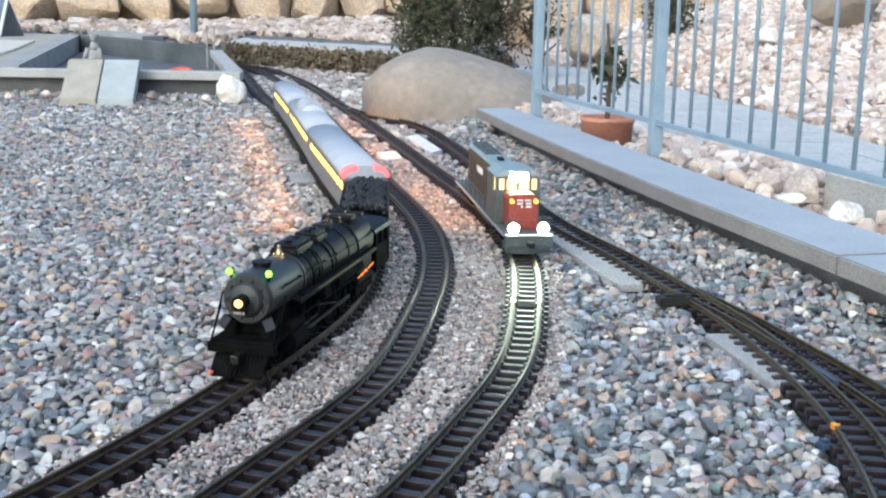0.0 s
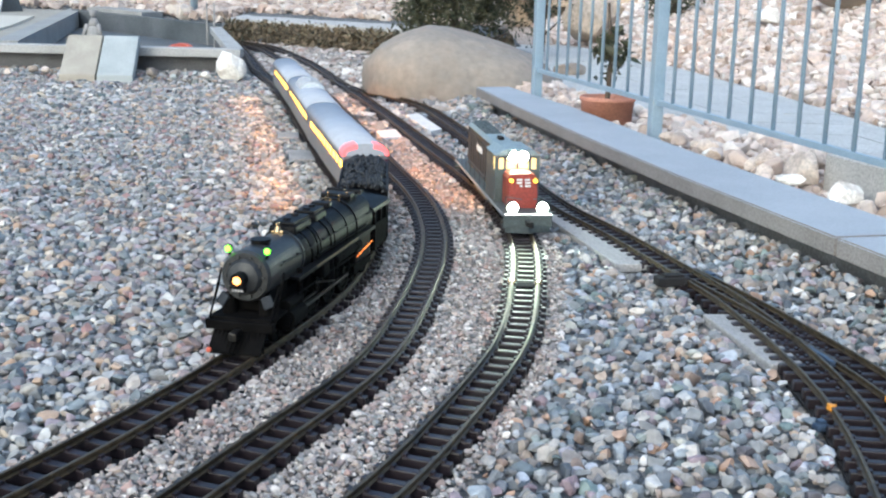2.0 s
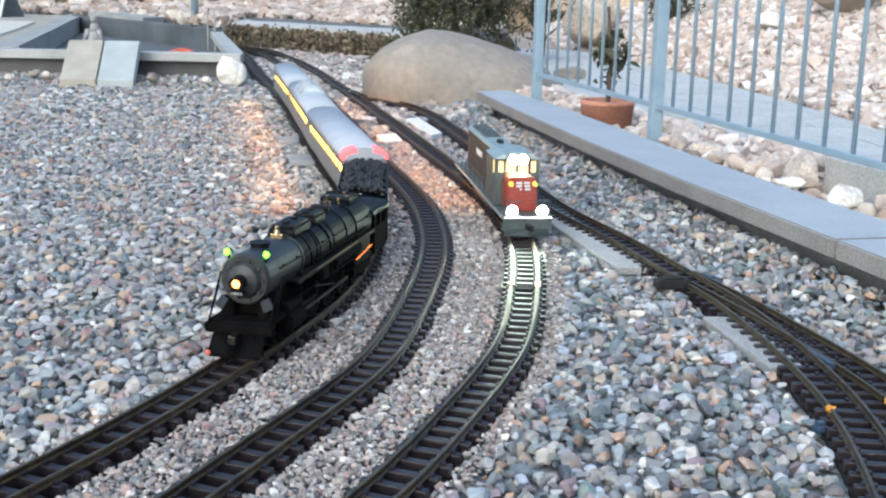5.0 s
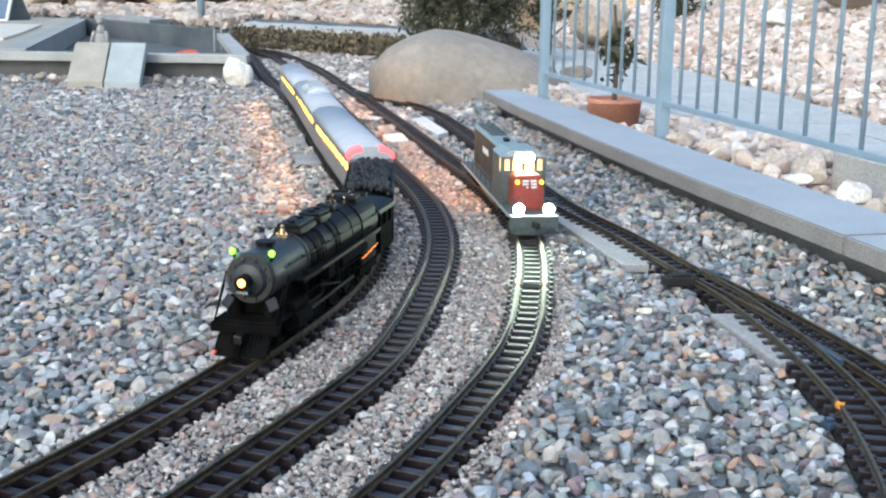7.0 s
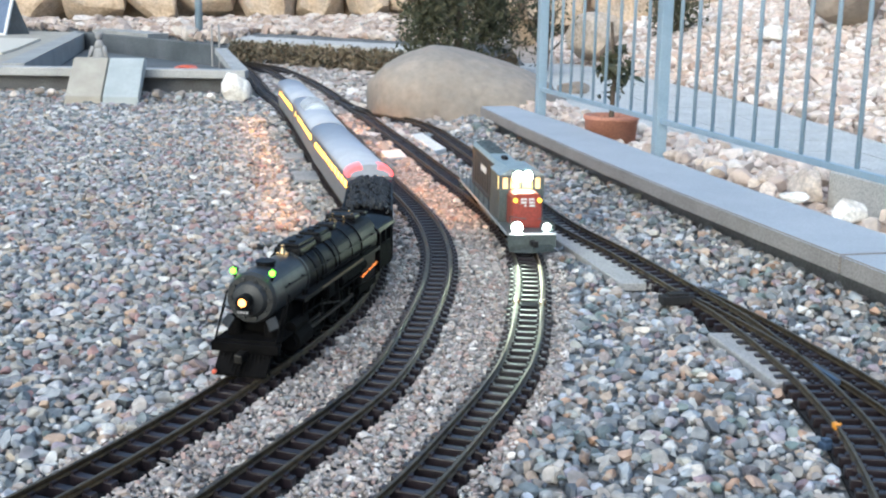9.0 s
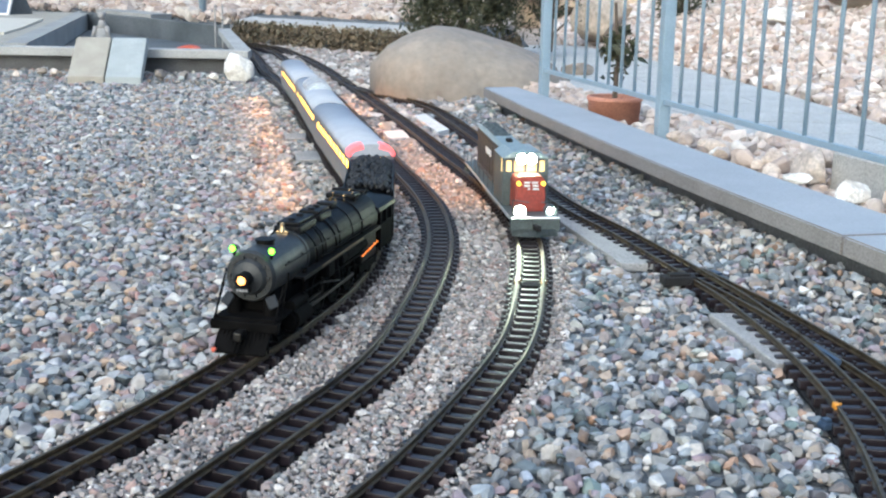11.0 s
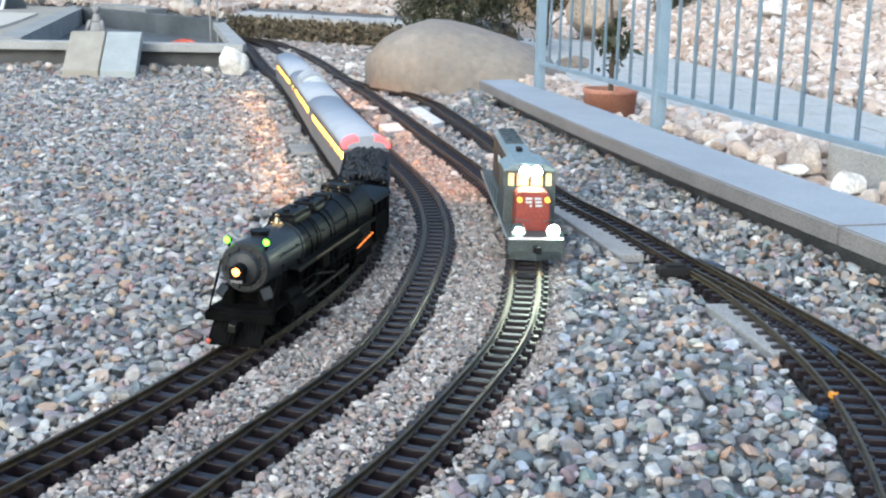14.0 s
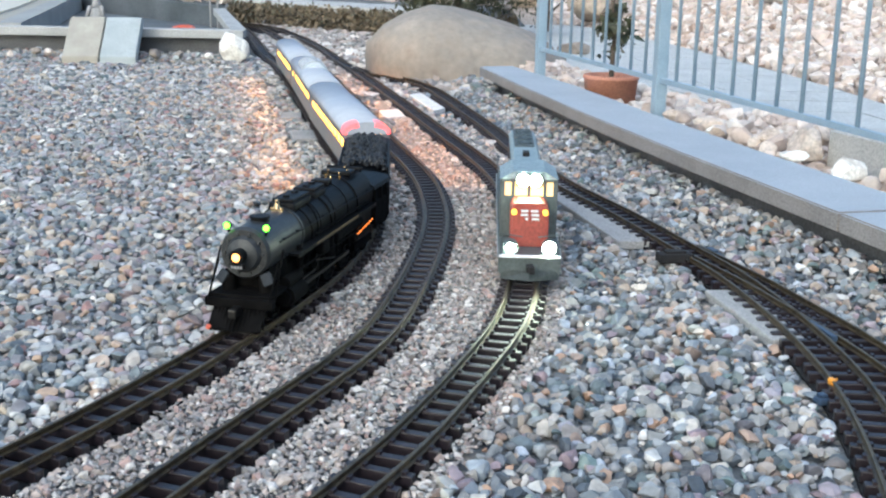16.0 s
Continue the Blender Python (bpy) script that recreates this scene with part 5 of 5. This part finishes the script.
def passenger_car(m, label, dome=False, marker=False):
    L, half = 0.840, 0.050
    t = thing("passenger_car", m)
    tagged(t, label, "railway carriage", "passenger cars")
    bm = bmesh.new()
    for s in (-1, 1):
        box(bm, (0, s * (half - 0.0015), 0.0555), (L, 0.003, 0.043), 0.0006)
        box(bm, (0, s * (half - 0.0015), 0.1035), (L, 0.003, 0.0145), 0.0006)
    for x in (-L / 2 + 0.0015, L / 2 - 0.0015):
        box(bm, (x, 0, 0.072), (0.003, half * 2 - 0.006, 0.076), 0.0006)
    box(bm, (0, 0, 0.032), (L, half * 2 - 0.008, 0.006), 0.001)
    body = part("body", bm, M_car_side, t)
    for k in range(12):
        x = -L / 2 + 0.018 + 0.067 * (k + 0.5)
        for s in (-1, 1):
            bm = bmesh.new()
            box(bm, (x + 0.0335, s * (half - 0.0015), 0.0865), (0.012, 0.003, 0.0195), 0.0004)
            part("window_post", bm, M_car_side, body)
            if k == 0 or (dome and k == 2):
                bm = bmesh.new()
                box(bm, (x, s * (half - 0.002), 0.0865), (0.055, 0.002, 0.0195), 0.0004)
                part("panel", bm, M_car_side, body)
                continue
            bm = bmesh.new()
            box(bm, (x, s * (half - 0.0028), 0.0865), (0.0560, 0.0012, 0.0150), 0.0002)
            part("window", bm, G_window, t, "warmly lit window")
    bm = bmesh.new()
    out = arc(0.027, 0.1105, half + 0.0015, 16)
    prism(bm, out, -L / 2, L / 2)
    for f in bm.faces:
        f.smooth = len(f.verts) == 4 and f.normal.z > 0.02
    roof = part("roof", bm, M_car_roof, t)
    if dome:
        bm = bmesh.new()
        prism(bm, [(y, z) for y, z in arc(0.034, 0.122, 0.040, 12)], -0.190, 0.020)
        ends = [e for e in bm.edges if all(abs(abs(v.co.x + 0.085) - 0.105) < 1e-4 for v in e.verts)]
        bmesh.ops.bevel(bm, geom=ends, offset=0.012, segments=3, affect="EDGES")
        glass = part("dome", bm, M_dome, t, "pale glossy glazed observation dome")
        for k in range(6):
            bm = bmesh.new()
            x = -0.173 + k * 0.0352
            pts = arc(0.035, 0.122, 0.041, 12)
            for (ya, za), (yb, zb) in zip(pts[:-1], pts[1:]):
                rod(bm, (x, ya, za), (x, yb, zb), 0.0013, seg=4)
            part("dome_rib", bm, M_car_roof, glass)
    bm = bmesh.new()
    for x in (-L / 2 - 0.008, L / 2 + 0.008):
        box(bm, (x, 0, 0.070), (0.016, 0.040, 0.070), 0.003)
    part("gangway", bm, M_rubber, t)
    if marker:
        for s in (-1, 1):
            bm = bmesh.new()
            pts = [q for q in arc(0.0276, 0.1105, half + 0.0022, 24)]
            pts = pts[0:10] if s > 0 else pts[-10:]
            low = [(y * 0.86, 0.1105 + (z - 0.1105) * 0.62) for y, z in pts]
            prism(bm, pts + low[::-1], L / 2 - 0.045, L / 2 + 0.001)
            part("marker_panel", bm, G_red, t, "translucent red lit roof corner")
    bm = bmesh.new()
    for x, l in ((-0.07, 0.13), (0.10, 0.10)):
        box(bm, (x, 0, 0.022), (l, 0.078, 0.014), 0.003)
    part("underframe_box", bm, M_black, t)
    for x in (-L / 2 + 0.105, L / 2 - 0.105):
        truck(t, x, 0, 0.085, 3, 0.0155)
    return t


def car_lamps(m):
    """The light of a car's inside strip lamps where it leaves the window rows, slanting down."""
    for s, slope, watt in ((-1, 41, 0.30), (1, 27, 0.30)):
        lamp = bpy.data.lights.new("car_lamp", "AREA")
        lamp.shape = "RECTANGLE"
        lamp.size, lamp.size_y = 0.78, 0.006
        lamp.energy, lamp.color, lamp.spread = watt, (1.0, 0.36, 0.09), math.radians(42)
        ob = new("car_lamp", lamp)
        ob.matrix_basis = m @ pose(0.03, s * 0.0535, 0.092, s * (90 - slope), 0, 0)


def diesel_locomotive():
    """The nose end is +x; the origin lies midway between the bogies at rail height."""
    t = thing("diesel_locomotive")
    tagged(t, "grey model diesel locomotive with a scarlet nose and blazing lights", "locomotive")
    F, B, hw = 0.36, -0.36, 0.0495
    bm = bmesh.new()
    box(bm, (0, 0, 0.0385), (F - B, hw * 2, 0.005), 0.0008)
    box(bm, (0, 0, 0.031), (F - B - 0.04, 0.05, 0.012), 0.001)
    fr = part("frame", bm, M_loco_grey, t)
    for s in (-1, 1):
        bm = bmesh.new()
        box(bm, (0, s * (hw + 0.0008), 0.0385), (F - B - 0.02, 0.0014, 0.0065), 0.0003)
        part("sill", bm, M_sill, fr, "pale grey sill edge")
    bm = bmesh.new()
    prism(bm, [(-0.02, 0.008), (-0.036, 0.012), (-0.04, 0.034), (0.04, 0.034), (0.036, 0.012), (0.02, 0.008)], -0.085, 0.085)
    part("fuel_tank", bm, M_loco_grey, t)
    # front pilot sheet, footboards, plough
    bm = bmesh.new()
    box(bm, (F + 0.002, 0, 0.026), (0.005, hw * 2, 0.026), 0.001)
    box(bm, (F + 0.002, 0.033, 0.010), (0.005, 0.026, 0.012), 0.001)
    box(bm, (F + 0.002, -0.033, 0.010), (0.005, 0.026, 0.012), 0.001)
    part("pilot_sheet", bm, M_loco_grey, t)
    bm = bmesh.new()
    box(bm, (F + 0.004, 0, 0.0405), (0.012, hw * 2 - 0.002, 0.0022), 0.0004)
    part("step_edge", bm, M_white, t, "white painted front step edge")
    bm = bmesh.new()
    for s in (-1, 1):
        v = [bm.verts.new(q) for q in ((F + 0.018, 0, 0.004), (F + 0.006, s * 0.044, 0.004), (F + 0.004, s * 0.044, 0.018), (F + 0.008, 0, 0.018))]
        bm.faces.new(v if s > 0 else v[::-1])
    bmesh.ops.solidify(bm, geom=bm.faces[:], thickness=0.0015)
    part("snow_plough", bm, M_loco_grey, t)
    bm = bmesh.new()
    box(bm, (F + 0.014, 0, 0.024), (0.024, 0.011, 0.010), 0.002)
    box(bm, (F + 0.026, 0.003, 0.024), (0.010, 0.009, 0.012), 0.002)
    part("coupler", bm, M_rubber, t)
    bm = bmesh.new()
    box(bm, (B - 0.002, 0, 0.026), (0.005, hw * 2, 0.026), 0.001)
    box(bm, (B - 0.014, 0, 0.024), (0.024, 0.011, 0.010), 0.002)
    part("rear_sheet", bm, M_loco_grey, t)
    # short hood
    bm = bmesh.new()
    w = 0.0310
    prism(bm, [(-w, 0.041), (w, 0.041), (w, 0.104), (w * 0.72, 0.112), (-w * 0.72, 0.112), (-w, 0.104)], F - 0.055, F - 0.125)
    for v in bm.verts:
        if v.co.x > F - 0.06 and v.co.z > 0.1:
            v.co.x -= 0.008
    bmesh.ops.bevel(bm, geom=bm.edges[:], offset=0.003, segments=2, affect="EDGES")
    nose = part("nose", bm, M_scarlet, t, "scarlet short hood")
    bm = bmesh.new()
    nx = F - 0.0535
    for z0, y0 in ((0.1010, -0.001), (0.0945, 0.0), (0.0880, 0.001)):
        box(bm, (nx, 0.0085 + y0, z0), (0.0012, 0.0120, 0.0040), 0.0005)
    for z0, wd in ((0.1010, 0.0120), (0.0945, 0.0120), (0.0880, 0.0045)):
        box(bm, (nx, -0.0085 - (0.012 - wd) / 2 * -1, z0), (0.0012, wd, 0.0040), 0.0005)
    part("emblem", bm, M_white, nose, "plain white nose emblem of short bars")
    for s in (-1, 1):
        bm = bmesh.new()
        rod(bm, (F - 0.060, s * 0.0250, 0.0985), (F - 0.0525, s * 0.0250, 0.0985), 0.0042, seg=14)
        part("class_lamp", bm, G_number, nose, "small amber lit class lamp")
    # cab
    cw, cx0, cx1 = 0.0475, F - 0.125, F - 0.240
    mid, run = (cx0 + cx1) / 2, cx0 - cx1
    bm = bmesh.new()
    box(bm, (mid, 0, 0.0430), (run, cw * 2 - 0.006, 0.003), 0.0005)
    cab = part("cab", bm, M_loco_grey, t)

    def wall(name, c, size):
        bm = bmesh.new()
        box(bm, c, size, 0.0005)
        part(name, bm, M_loco_grey, cab)
    for s in (-1, 1):
        y = s * (cw - 0.0015)
        wall("side_wall", (mid, y, 0.074), (run, 0.003, 0.066))
        wall("side_panel", ((cx0 - 0.036 + cx1) / 2, y, 0.1215), (cx0 - 0.036 - cx1, 0.003, 0.029))
        wall("corner_post", (cx0 - 0.004, y, 0.1215), (0.009, 0.003, 0.029))
        wall("eaves", (mid, y, 0.138), (run, 0.003, 0.004))
    wall("front_wall", (cx0 - 0.0015, 0, 0.0765), (0.003, cw * 2 - 0.006, 0.070))
    for y in (-0.0425, -0.0265, 0.0, 0.0265, 0.0425):
        wall("window_post", (cx0 - 0.0015, y, 0.123), (0.003, 0.0055, 0.023))
    wall("front_eaves", (cx0 - 0.0015, 0, 0.138), (0.003, cw * 2 - 0.006, 0.007))
    wall("rear_wall", (cx1 + 0.0015, 0, 0.09), (0.003, cw * 2 - 0.006, 0.098))
    bm = bmesh.new()
    prism(bm, [(-cw - 0.001, 0.140), (cw + 0.001, 0.140), (cw * 0.55, 0.153), (-cw * 0.55, 0.153)], cx0 + 0.004, cx1 - 0.002)
    part("roof", bm, M_roof_grey, cab)
    for y, wd in ((-0.0345, 0.0105), (-0.01325, 0.0205), (0.01325, 0.0205), (0.0345, 0.0105)):
        bm = bmesh.new()
        box(bm, (cx0 - 0.004, y, 0.123), (0.0015, wd, 0.0235), 0.0002)
        part("windscreen", bm, G_cab, cab, "warmly lit cab windscreen")
    for s in (-1, 1):
        for x in (cx0 - 0.022,):
            bm = bmesh.new()
            box(bm, (x, s * (cw - 0.0035), 0.121), (0.030, 0.0015, 0.028), 0.0002)
            part("side_window", bm, G_cab, cab, "warmly lit side window")
    bm = bmesh.new()
    box(bm, (cx0 + 0.003, 0, 0.1390), (0.012, 0.044, 0.021), 0.003)
    hl = part("headlight", bm, M_loco_grey, t)
    for y in (-0.0100, 0.0100):
        bm = bmesh.new()
        rod(bm, (cx0 + 0.0085, y, 0.1390), (cx0 + 0.0105, y, 0.1390), 0.0104, 0.0096, 20)
        part("lens", bm, G_white, hl, "blazing white headlight lens")
    # long hood
    bm = bmesh.new()
    lw = 0.0265
    prism(bm, [(-lw, 0.041), (lw, 0.041), (lw, 0.136), (lw * 0.82, 0.143), (-lw * 0.82, 0.143), (-lw, 0.136)], cx1, B + 0.065)
    hood = part("long_hood", bm, M_hood, t)
    bm = bmesh.new()
    prism(bm, [(-lw - 0.0008, 0.1365), (-lw * 0.82, 0.1442), (lw * 0.82, 0.1442), (lw + 0.0008, 0.1365), (lw, 0.1350), (lw * 0.8, 0.1425), (-lw * 0.8, 0.1425), (-lw, 0.1350)], cx1 - 0.002, B + 0.064)
    part("hood_roof", bm, M_roof_grey, hood, "pale blue-grey hood roof")
    for s in (-1, 1):
        for k in range(10):
            bm = bmesh.new()
            box(bm, (cx1 - 0.030 - k * 0.0375, s * (lw + 0.0006), 0.090), (0.031, 0.0016, 0.070), 0.0008)
            part("hood_door", bm, M_hood, hood)
        bm = bmesh.new()
        for k in range(6):
            box(bm, (B + 0.225 + k * 0.014, s * (lw + 0.002), 0.104), (0.0095, 0.0012, 0.014))
        part("lettering", bm, M_white, hood, "pale lettering bars on the hood")
        bm = bmesh.new()
        rod(bm, (F - 0.26, s * (hw - 0.002), 0.072), (B + 0.02, s * (hw - 0.002), 0.072), 0.0010, seg=6)
        for k in range(8):
            x = F - 0.26 - k * 0.0710 + 0.001
            rod(bm, (x, s * (hw - 0.002), 0.040), (x, s * (hw - 0.002), 0.072), 0.0010, seg=6)
        part("handrail", bm, M_loco_grey, t)
        bm = bmesh.new()
        rod(bm, (F - 0.004, s * (hw - 0.004), 0.040), (F - 0.004, s * (hw - 0.004), 0.075), 0.0011, seg=6)
        rod(bm, (F - 0.004, s * (hw - 0.004), 0.075), (F - 0.004, s * 0.012, 0.070), 0.0010, seg=6)
        part("grab_rail", bm, M_loco_grey, t)
        for z in (0.014, 0.024, 0.034):
            for x in (F - 0.020, B + 0.020):
                bm = bmesh.new()
                box(bm, (x, s * (hw - 0.006), z), (0.020, 0.010, 0.0016), 0.0003)
                part("step", bm, M_loco_grey, t)
    for x, ln in ((B + 0.122, 0.092), (B + 0.232, 0.108)):
        bm = bmesh.new()
        box(bm, (x, 0, 0.1455), (ln, 0.038, 0.004), 0.001)
        panel = part("fan_panel", bm, M_fan, hood, "dark roof panel")
        for k in range(2):
            bm = bmesh.new()
            fx = x - ln / 4 + k * ln / 2
            rod(bm, (fx, 0, 0.1470), (fx, 0, 0.1500), 0.0170, seg=24)
            for a in range(6):
                rod(bm, (fx, 0, 0.1505), (fx + 0.016 * math.cos(a * 1.047), 0.016 * math.sin(a * 1.047), 0.1505), 0.0013, seg=4)
            part("roof_fan", bm, M_fan, panel)
    bm = bmesh.new()
    box(bm, (0.02, 0, 0.1465), (0.03, 0.012, 0.009), 0.0015)
    part("exhaust", bm, M_rubber, hood)
    # ditch lights: open cans, each with a two-sided disc that turns over as the pair flashes
    lenses = []
    for s in (-1, 1):
        at = (F - 0.004, s * 0.0305, 0.0530)
        bm = bmesh.new()
        prof, rings, seg = [(-0.0125, 0.006), (-0.0125, 0.0120), (0.0035, 0.0120), (0.0035, 0.0111), (-0.0115, 0.0111)], [], 22
        for x, q in prof:
            rings.append([bm.verts.new((at[0] + x, at[1] + q * math.cos(2 * math.pi * k / seg), at[2] + q * math.sin(2 * math.pi * k / seg))) for k in range(seg)])
        for c, d in zip(rings[:-1], rings[1:]):
            for k in range(seg):
                bm.faces.new((c[k], c[(k + 1) % seg], d[(k + 1) % seg], d[k]))
        bm.faces.new(rings[0]), bm.faces.new(rings[-1][::-1])
        bmesh.ops.recalc_face_normals(bm, faces=bm.faces)
        h = part("ditch_light", bm, M_loco_grey, t)
        bm = bmesh.new()
        rod(bm, (-0.0008, 0, 0), (0.0008, 0, 0), 0.0104, seg=22)
        rod(bm, (-0.0020, 0, 0), (-0.0009, 0, 0), 0.0068, 0.0072, seg=16)
        ln = part("lens", bm, [M_fan, G_ditch, G_dim], h, "blazing white lens with a dim bulb on its back")
        for f in ln.data.polygons:
            f.material_index = 1 if f.center.x > 0.0007 and f.normal.x > 0.9 else (2 if f.center.x < -0.00085 else 0)
        lenses.append((ln, at))
        ln.location = at
    wheels = []
    for x in (-0.215, 0.215):
        wheels += truck(t, x, 0, 0.120, 3, 0.0170)[1]
    return t, lenses, wheels


S1 = nearest_s(LINE_1, 1.500)
steam_locomotive(chord(LINE_1, S1 + 0.09, S1 + 0.50) @ pose(0, 0, 0, 0, 0, -0.8) @ Matrix.Translation((0.295, -0.006, 0)))
tender(chord(LINE_1, S1 + 0.70, S1 + 0.985))
S_CAR = S1 + 1.10
passenger_car(chord(LINE_1, S_CAR + 0.12, S_CAR + 0.72), "smooth grey model passenger car with yellow lit windows and red markers", marker=True)
passenger_car(chord(LINE_1, S_CAR + 0.985, S_CAR + 1.585), "grey model passenger car with a glazed observation dome", dome=True)
passenger_car(chord(LINE_1, S_CAR + 1.85, S_CAR + 2.45), "grey model passenger car with lit windows at the train's end")
for lead in (0.12, 0.985, 1.85):
    car_lamps(chord(LINE_1, S_CAR + lead, S_CAR + lead + 0.60))
diesel, ditch, diesel_wheels = diesel_locomotive()

# the diesel's run: place of its nose along y on its track, at rest and then rolling forward
NOSE = [(0.0, 2.376), (9.7, 2.376), (10.3, 2.372), (10.8, 2.352), (11.4, 2.312), (12.0, 2.266), (12.5, 2.223), (13.0, 2.175), (13.5, 2.130), (14.0, 2.080), (14.5, 2.029), (15.0, 1.977), (15.5, 1.919), (16.0, 1.856)]
# flashes of the ditch lights: when each lens faces forward
FLASH_A = [(0.0, 1), (7.7, 1), (7.8, 0), (7.9, 0), (8.0, 1), (8.5, 1), (8.9, 0), (9.9, 0), (10.0, 1), (10.6, 1), (10.9, 0), (11.9, 0), (12.0, 1), (12.7, 1), (12.9, 0), (13.9, 0), (14.0, 1), (14.7, 1), (14.9, 0), (15.8, 0), (15.9, 1), (16.0, 1)]
FLASH_B = [(0.0, 1), (7.7, 1), (7.8, 0), (8.8, 0), (9.0, 1), (9.6, 1), (9.8, 0), (10.8, 0), (11.0, 1), (11.6, 1), (11.8, 0), (12.8, 0), (13.0, 1), (13.5, 1), (13.7, 0), (14.8, 0), (15.0, 1), (15.4, 1), (15.6, 0), (16.0, 0)]


def nose_s(t):
    y = np.interp(t, [q[0] for q in NOSE], [q[1] for q in NOSE])
    k = np.arange(len(LINE_3))
    return float(np.interp(y, LINE_3[:, 1], k * 0.01))


def motions():
    times = [0.0, 4.0, 8.0, 9.7] + [round(9.9 + 0.2 * i, 2) for i in range(31)]
    times = [q for q in times if q <= 15.95] + [16.0]
    rows, turn, spin, s_last = [], 0.0, [], None
    for q in times:
        s = nose_s(q) - 0.055
        rows.append((q, chord(LINE_3, s + 0.145, s + 0.575)))
        if s_last is not None:
            turn += math.degrees((s_last - s) / 0.017)
        s_last = s
        spin.append((q, turn))
    walk(diesel, rows)
    for w in diesel_wheels:
        x, y, z = w.location
        walk(w, [(q, pose(x, y, z, 0, a, 0)) for q, a in spin])
    for (ln, at), flash in zip(ditch, (FLASH_B, FLASH_A)):
        keys = []
        for (q0, f0), (q1, f1) in zip(flash[:-1], flash[1:]):
            keys.append((q0, 0 if f0 else 178))
            if f0 != f1:
                keys.append((round((q0 + q1) / 2, 3), 89))
        keys.append((flash[-1][0], 0 if flash[-1][1] else 178))
        walk(ln, [(q, pose(*at, 0, 0, a)) for q, a in keys])

# ---- turnout fittings ----
def turnout_motor(c, turn, mat, label, s=(0.060, 0.030, 0.016)):
    bm = bmesh.new()
    box(bm, (0, 0, s[2] / 2), s, 0.003)
    box(bm, (0, 0, s[2] + 0.002), (s[0] * 0.6, s[1] * 0.6, 0.005), 0.001)
    rod(bm, (s[0] * 0.3, -s[1] * 0.7, 0.006), (s[0] * 0.3, -s[1] * 0.2, 0.006), 0.003, seg=8)
    ob = part("turnout_motor", bm, mat)
    ob.matrix_basis = Matrix.Translation(c) @ Matrix.Rotation(radians(turn), 4, "Z")
    return tagged(ob, label, "turnout motor")


turnout_motor((0.404, 1.985, 0.002), 10, M_rubber, "black plastic turnout motor beside the track")
turnout_motor((0.480, 2.035, -0.004), 105, M_navy, "dark blue turnout lever box beside the track", (0.040, 0.020, 0.014))
turnout_motor((0.462, 1.340, -0.006), 20, M_navy, "dark blue plastic clip box beside the sleepers", (0.016, 0.016, 0.009))
for x, y, z in ((0.4835, 1.372, 0.0115), (0.567, 1.402, 0.0115)):
    bm = bmesh.new()
    box(bm, (0, 0, 0), (0.007, 0.011, 0.008), 0.002)
    rod(bm, (0.002, 0.0, 0.002), (0.008, 0.003, 0.001), 0.0018, seg=8)
    ob = part("rail_clamp", bm, M_orange)
    ob.matrix_basis = Matrix.Translation((x, y, z)) @ Matrix.Rotation(radians(12), 4, "Z")
    tagged(ob, "small orange plastic clamp on the rail", "rail clamp")
bm = bmesh.new()
prism(bm, [(0.527, 1.62), (0.534, 1.62), (0.546, 1.545), (0.538, 1.545)], 0.006, 0.0135, "z")
tagged(part("turnout_frog", bm, M_navy), "dark blue plastic frog of the turnout", "turnout part")

# insulating joint on the diesel's track: a joiner on each rail
p, d = on_track(LINE_3, nearest_s(LINE_3, 1.953))
for side in (-1, 1):
    bm = bmesh.new()
    for e in (-1, 1):
        box(bm, (0, e * 0.0032, 0.0100), (0.024, 0.0022, 0.0066), 0.0006)
    for x in (-0.007, 0.007):
        rod(bm, (x, -0.0055, 0.0100), (x, 0.0055, 0.0100), 0.0016, seg=8)
    ob = part("rail_joiner", bm, M_brass)
    ob.matrix_basis = Matrix.Translation((p[0] + d[1] * 0.0225 * side, p[1] - d[0] * 0.0225 * side, 0.0)) @ Matrix.Rotation(math.atan2(d[1], d[0]), 4, "Z")
    tagged(ob, "bright screwed brass rail joiner on the rail", "rail joiner", "rail joiners")
bm = bmesh.new()
box(bm, (0, 0, 0.0015), (0.030, 0.034, 0.009), 0.001)
ob = part("joint_plate", bm, M_rubber)
ob.matrix_basis = Matrix.Translation((p[0], p[1], 0.0)) @ Matrix.Rotation(math.atan2(d[1], d[0]), 4, "Z")
tagged(ob, "black plastic plate between the rails at the joint", "joint plate")

# ---- sleepers ----
LONG = [sleeper_data(0.0765 + 0.012 * k) for k in range(8)]


def lay(t, mesh, p, d, shift=0.0):
    o = new("sleeper", mesh)
    o.parent = t
    o.matrix_basis = Matrix.Translation((p[0] + d[1] * shift, p[1] - d[0] * shift, 0.0)) @ Matrix.Rotation(math.atan2(d[1], d[0]) + math.pi / 2, 4, "Z")


for t, line, lo, hi in tracks:
    s = 0.01
    total = len(line) * 0.01 - 0.02
    while s < total:
        p, d = on_track(line, s)
        s += 0.0335
        if line is LINE_5:
            if np.min(np.hypot(*(LINE_4 - p).T)) > 0.088:
                lay(t, SLEEPER, p, d)
        elif line is LINE_4 and p[1] < 2.06:
            # long timbers carry both roads of the turnout
            gap = float(np.min(np.hypot(*(LINE_5 - p).T)))
            if gap <= 0.088:
                lay(t, LONG[min(7, int(round(gap / 0.012)))], p, d, gap / 2)
            else:
                lay(t, SLEEPER, p, d)
        else:
            lay(t, SLEEPER, p, d)

motions()
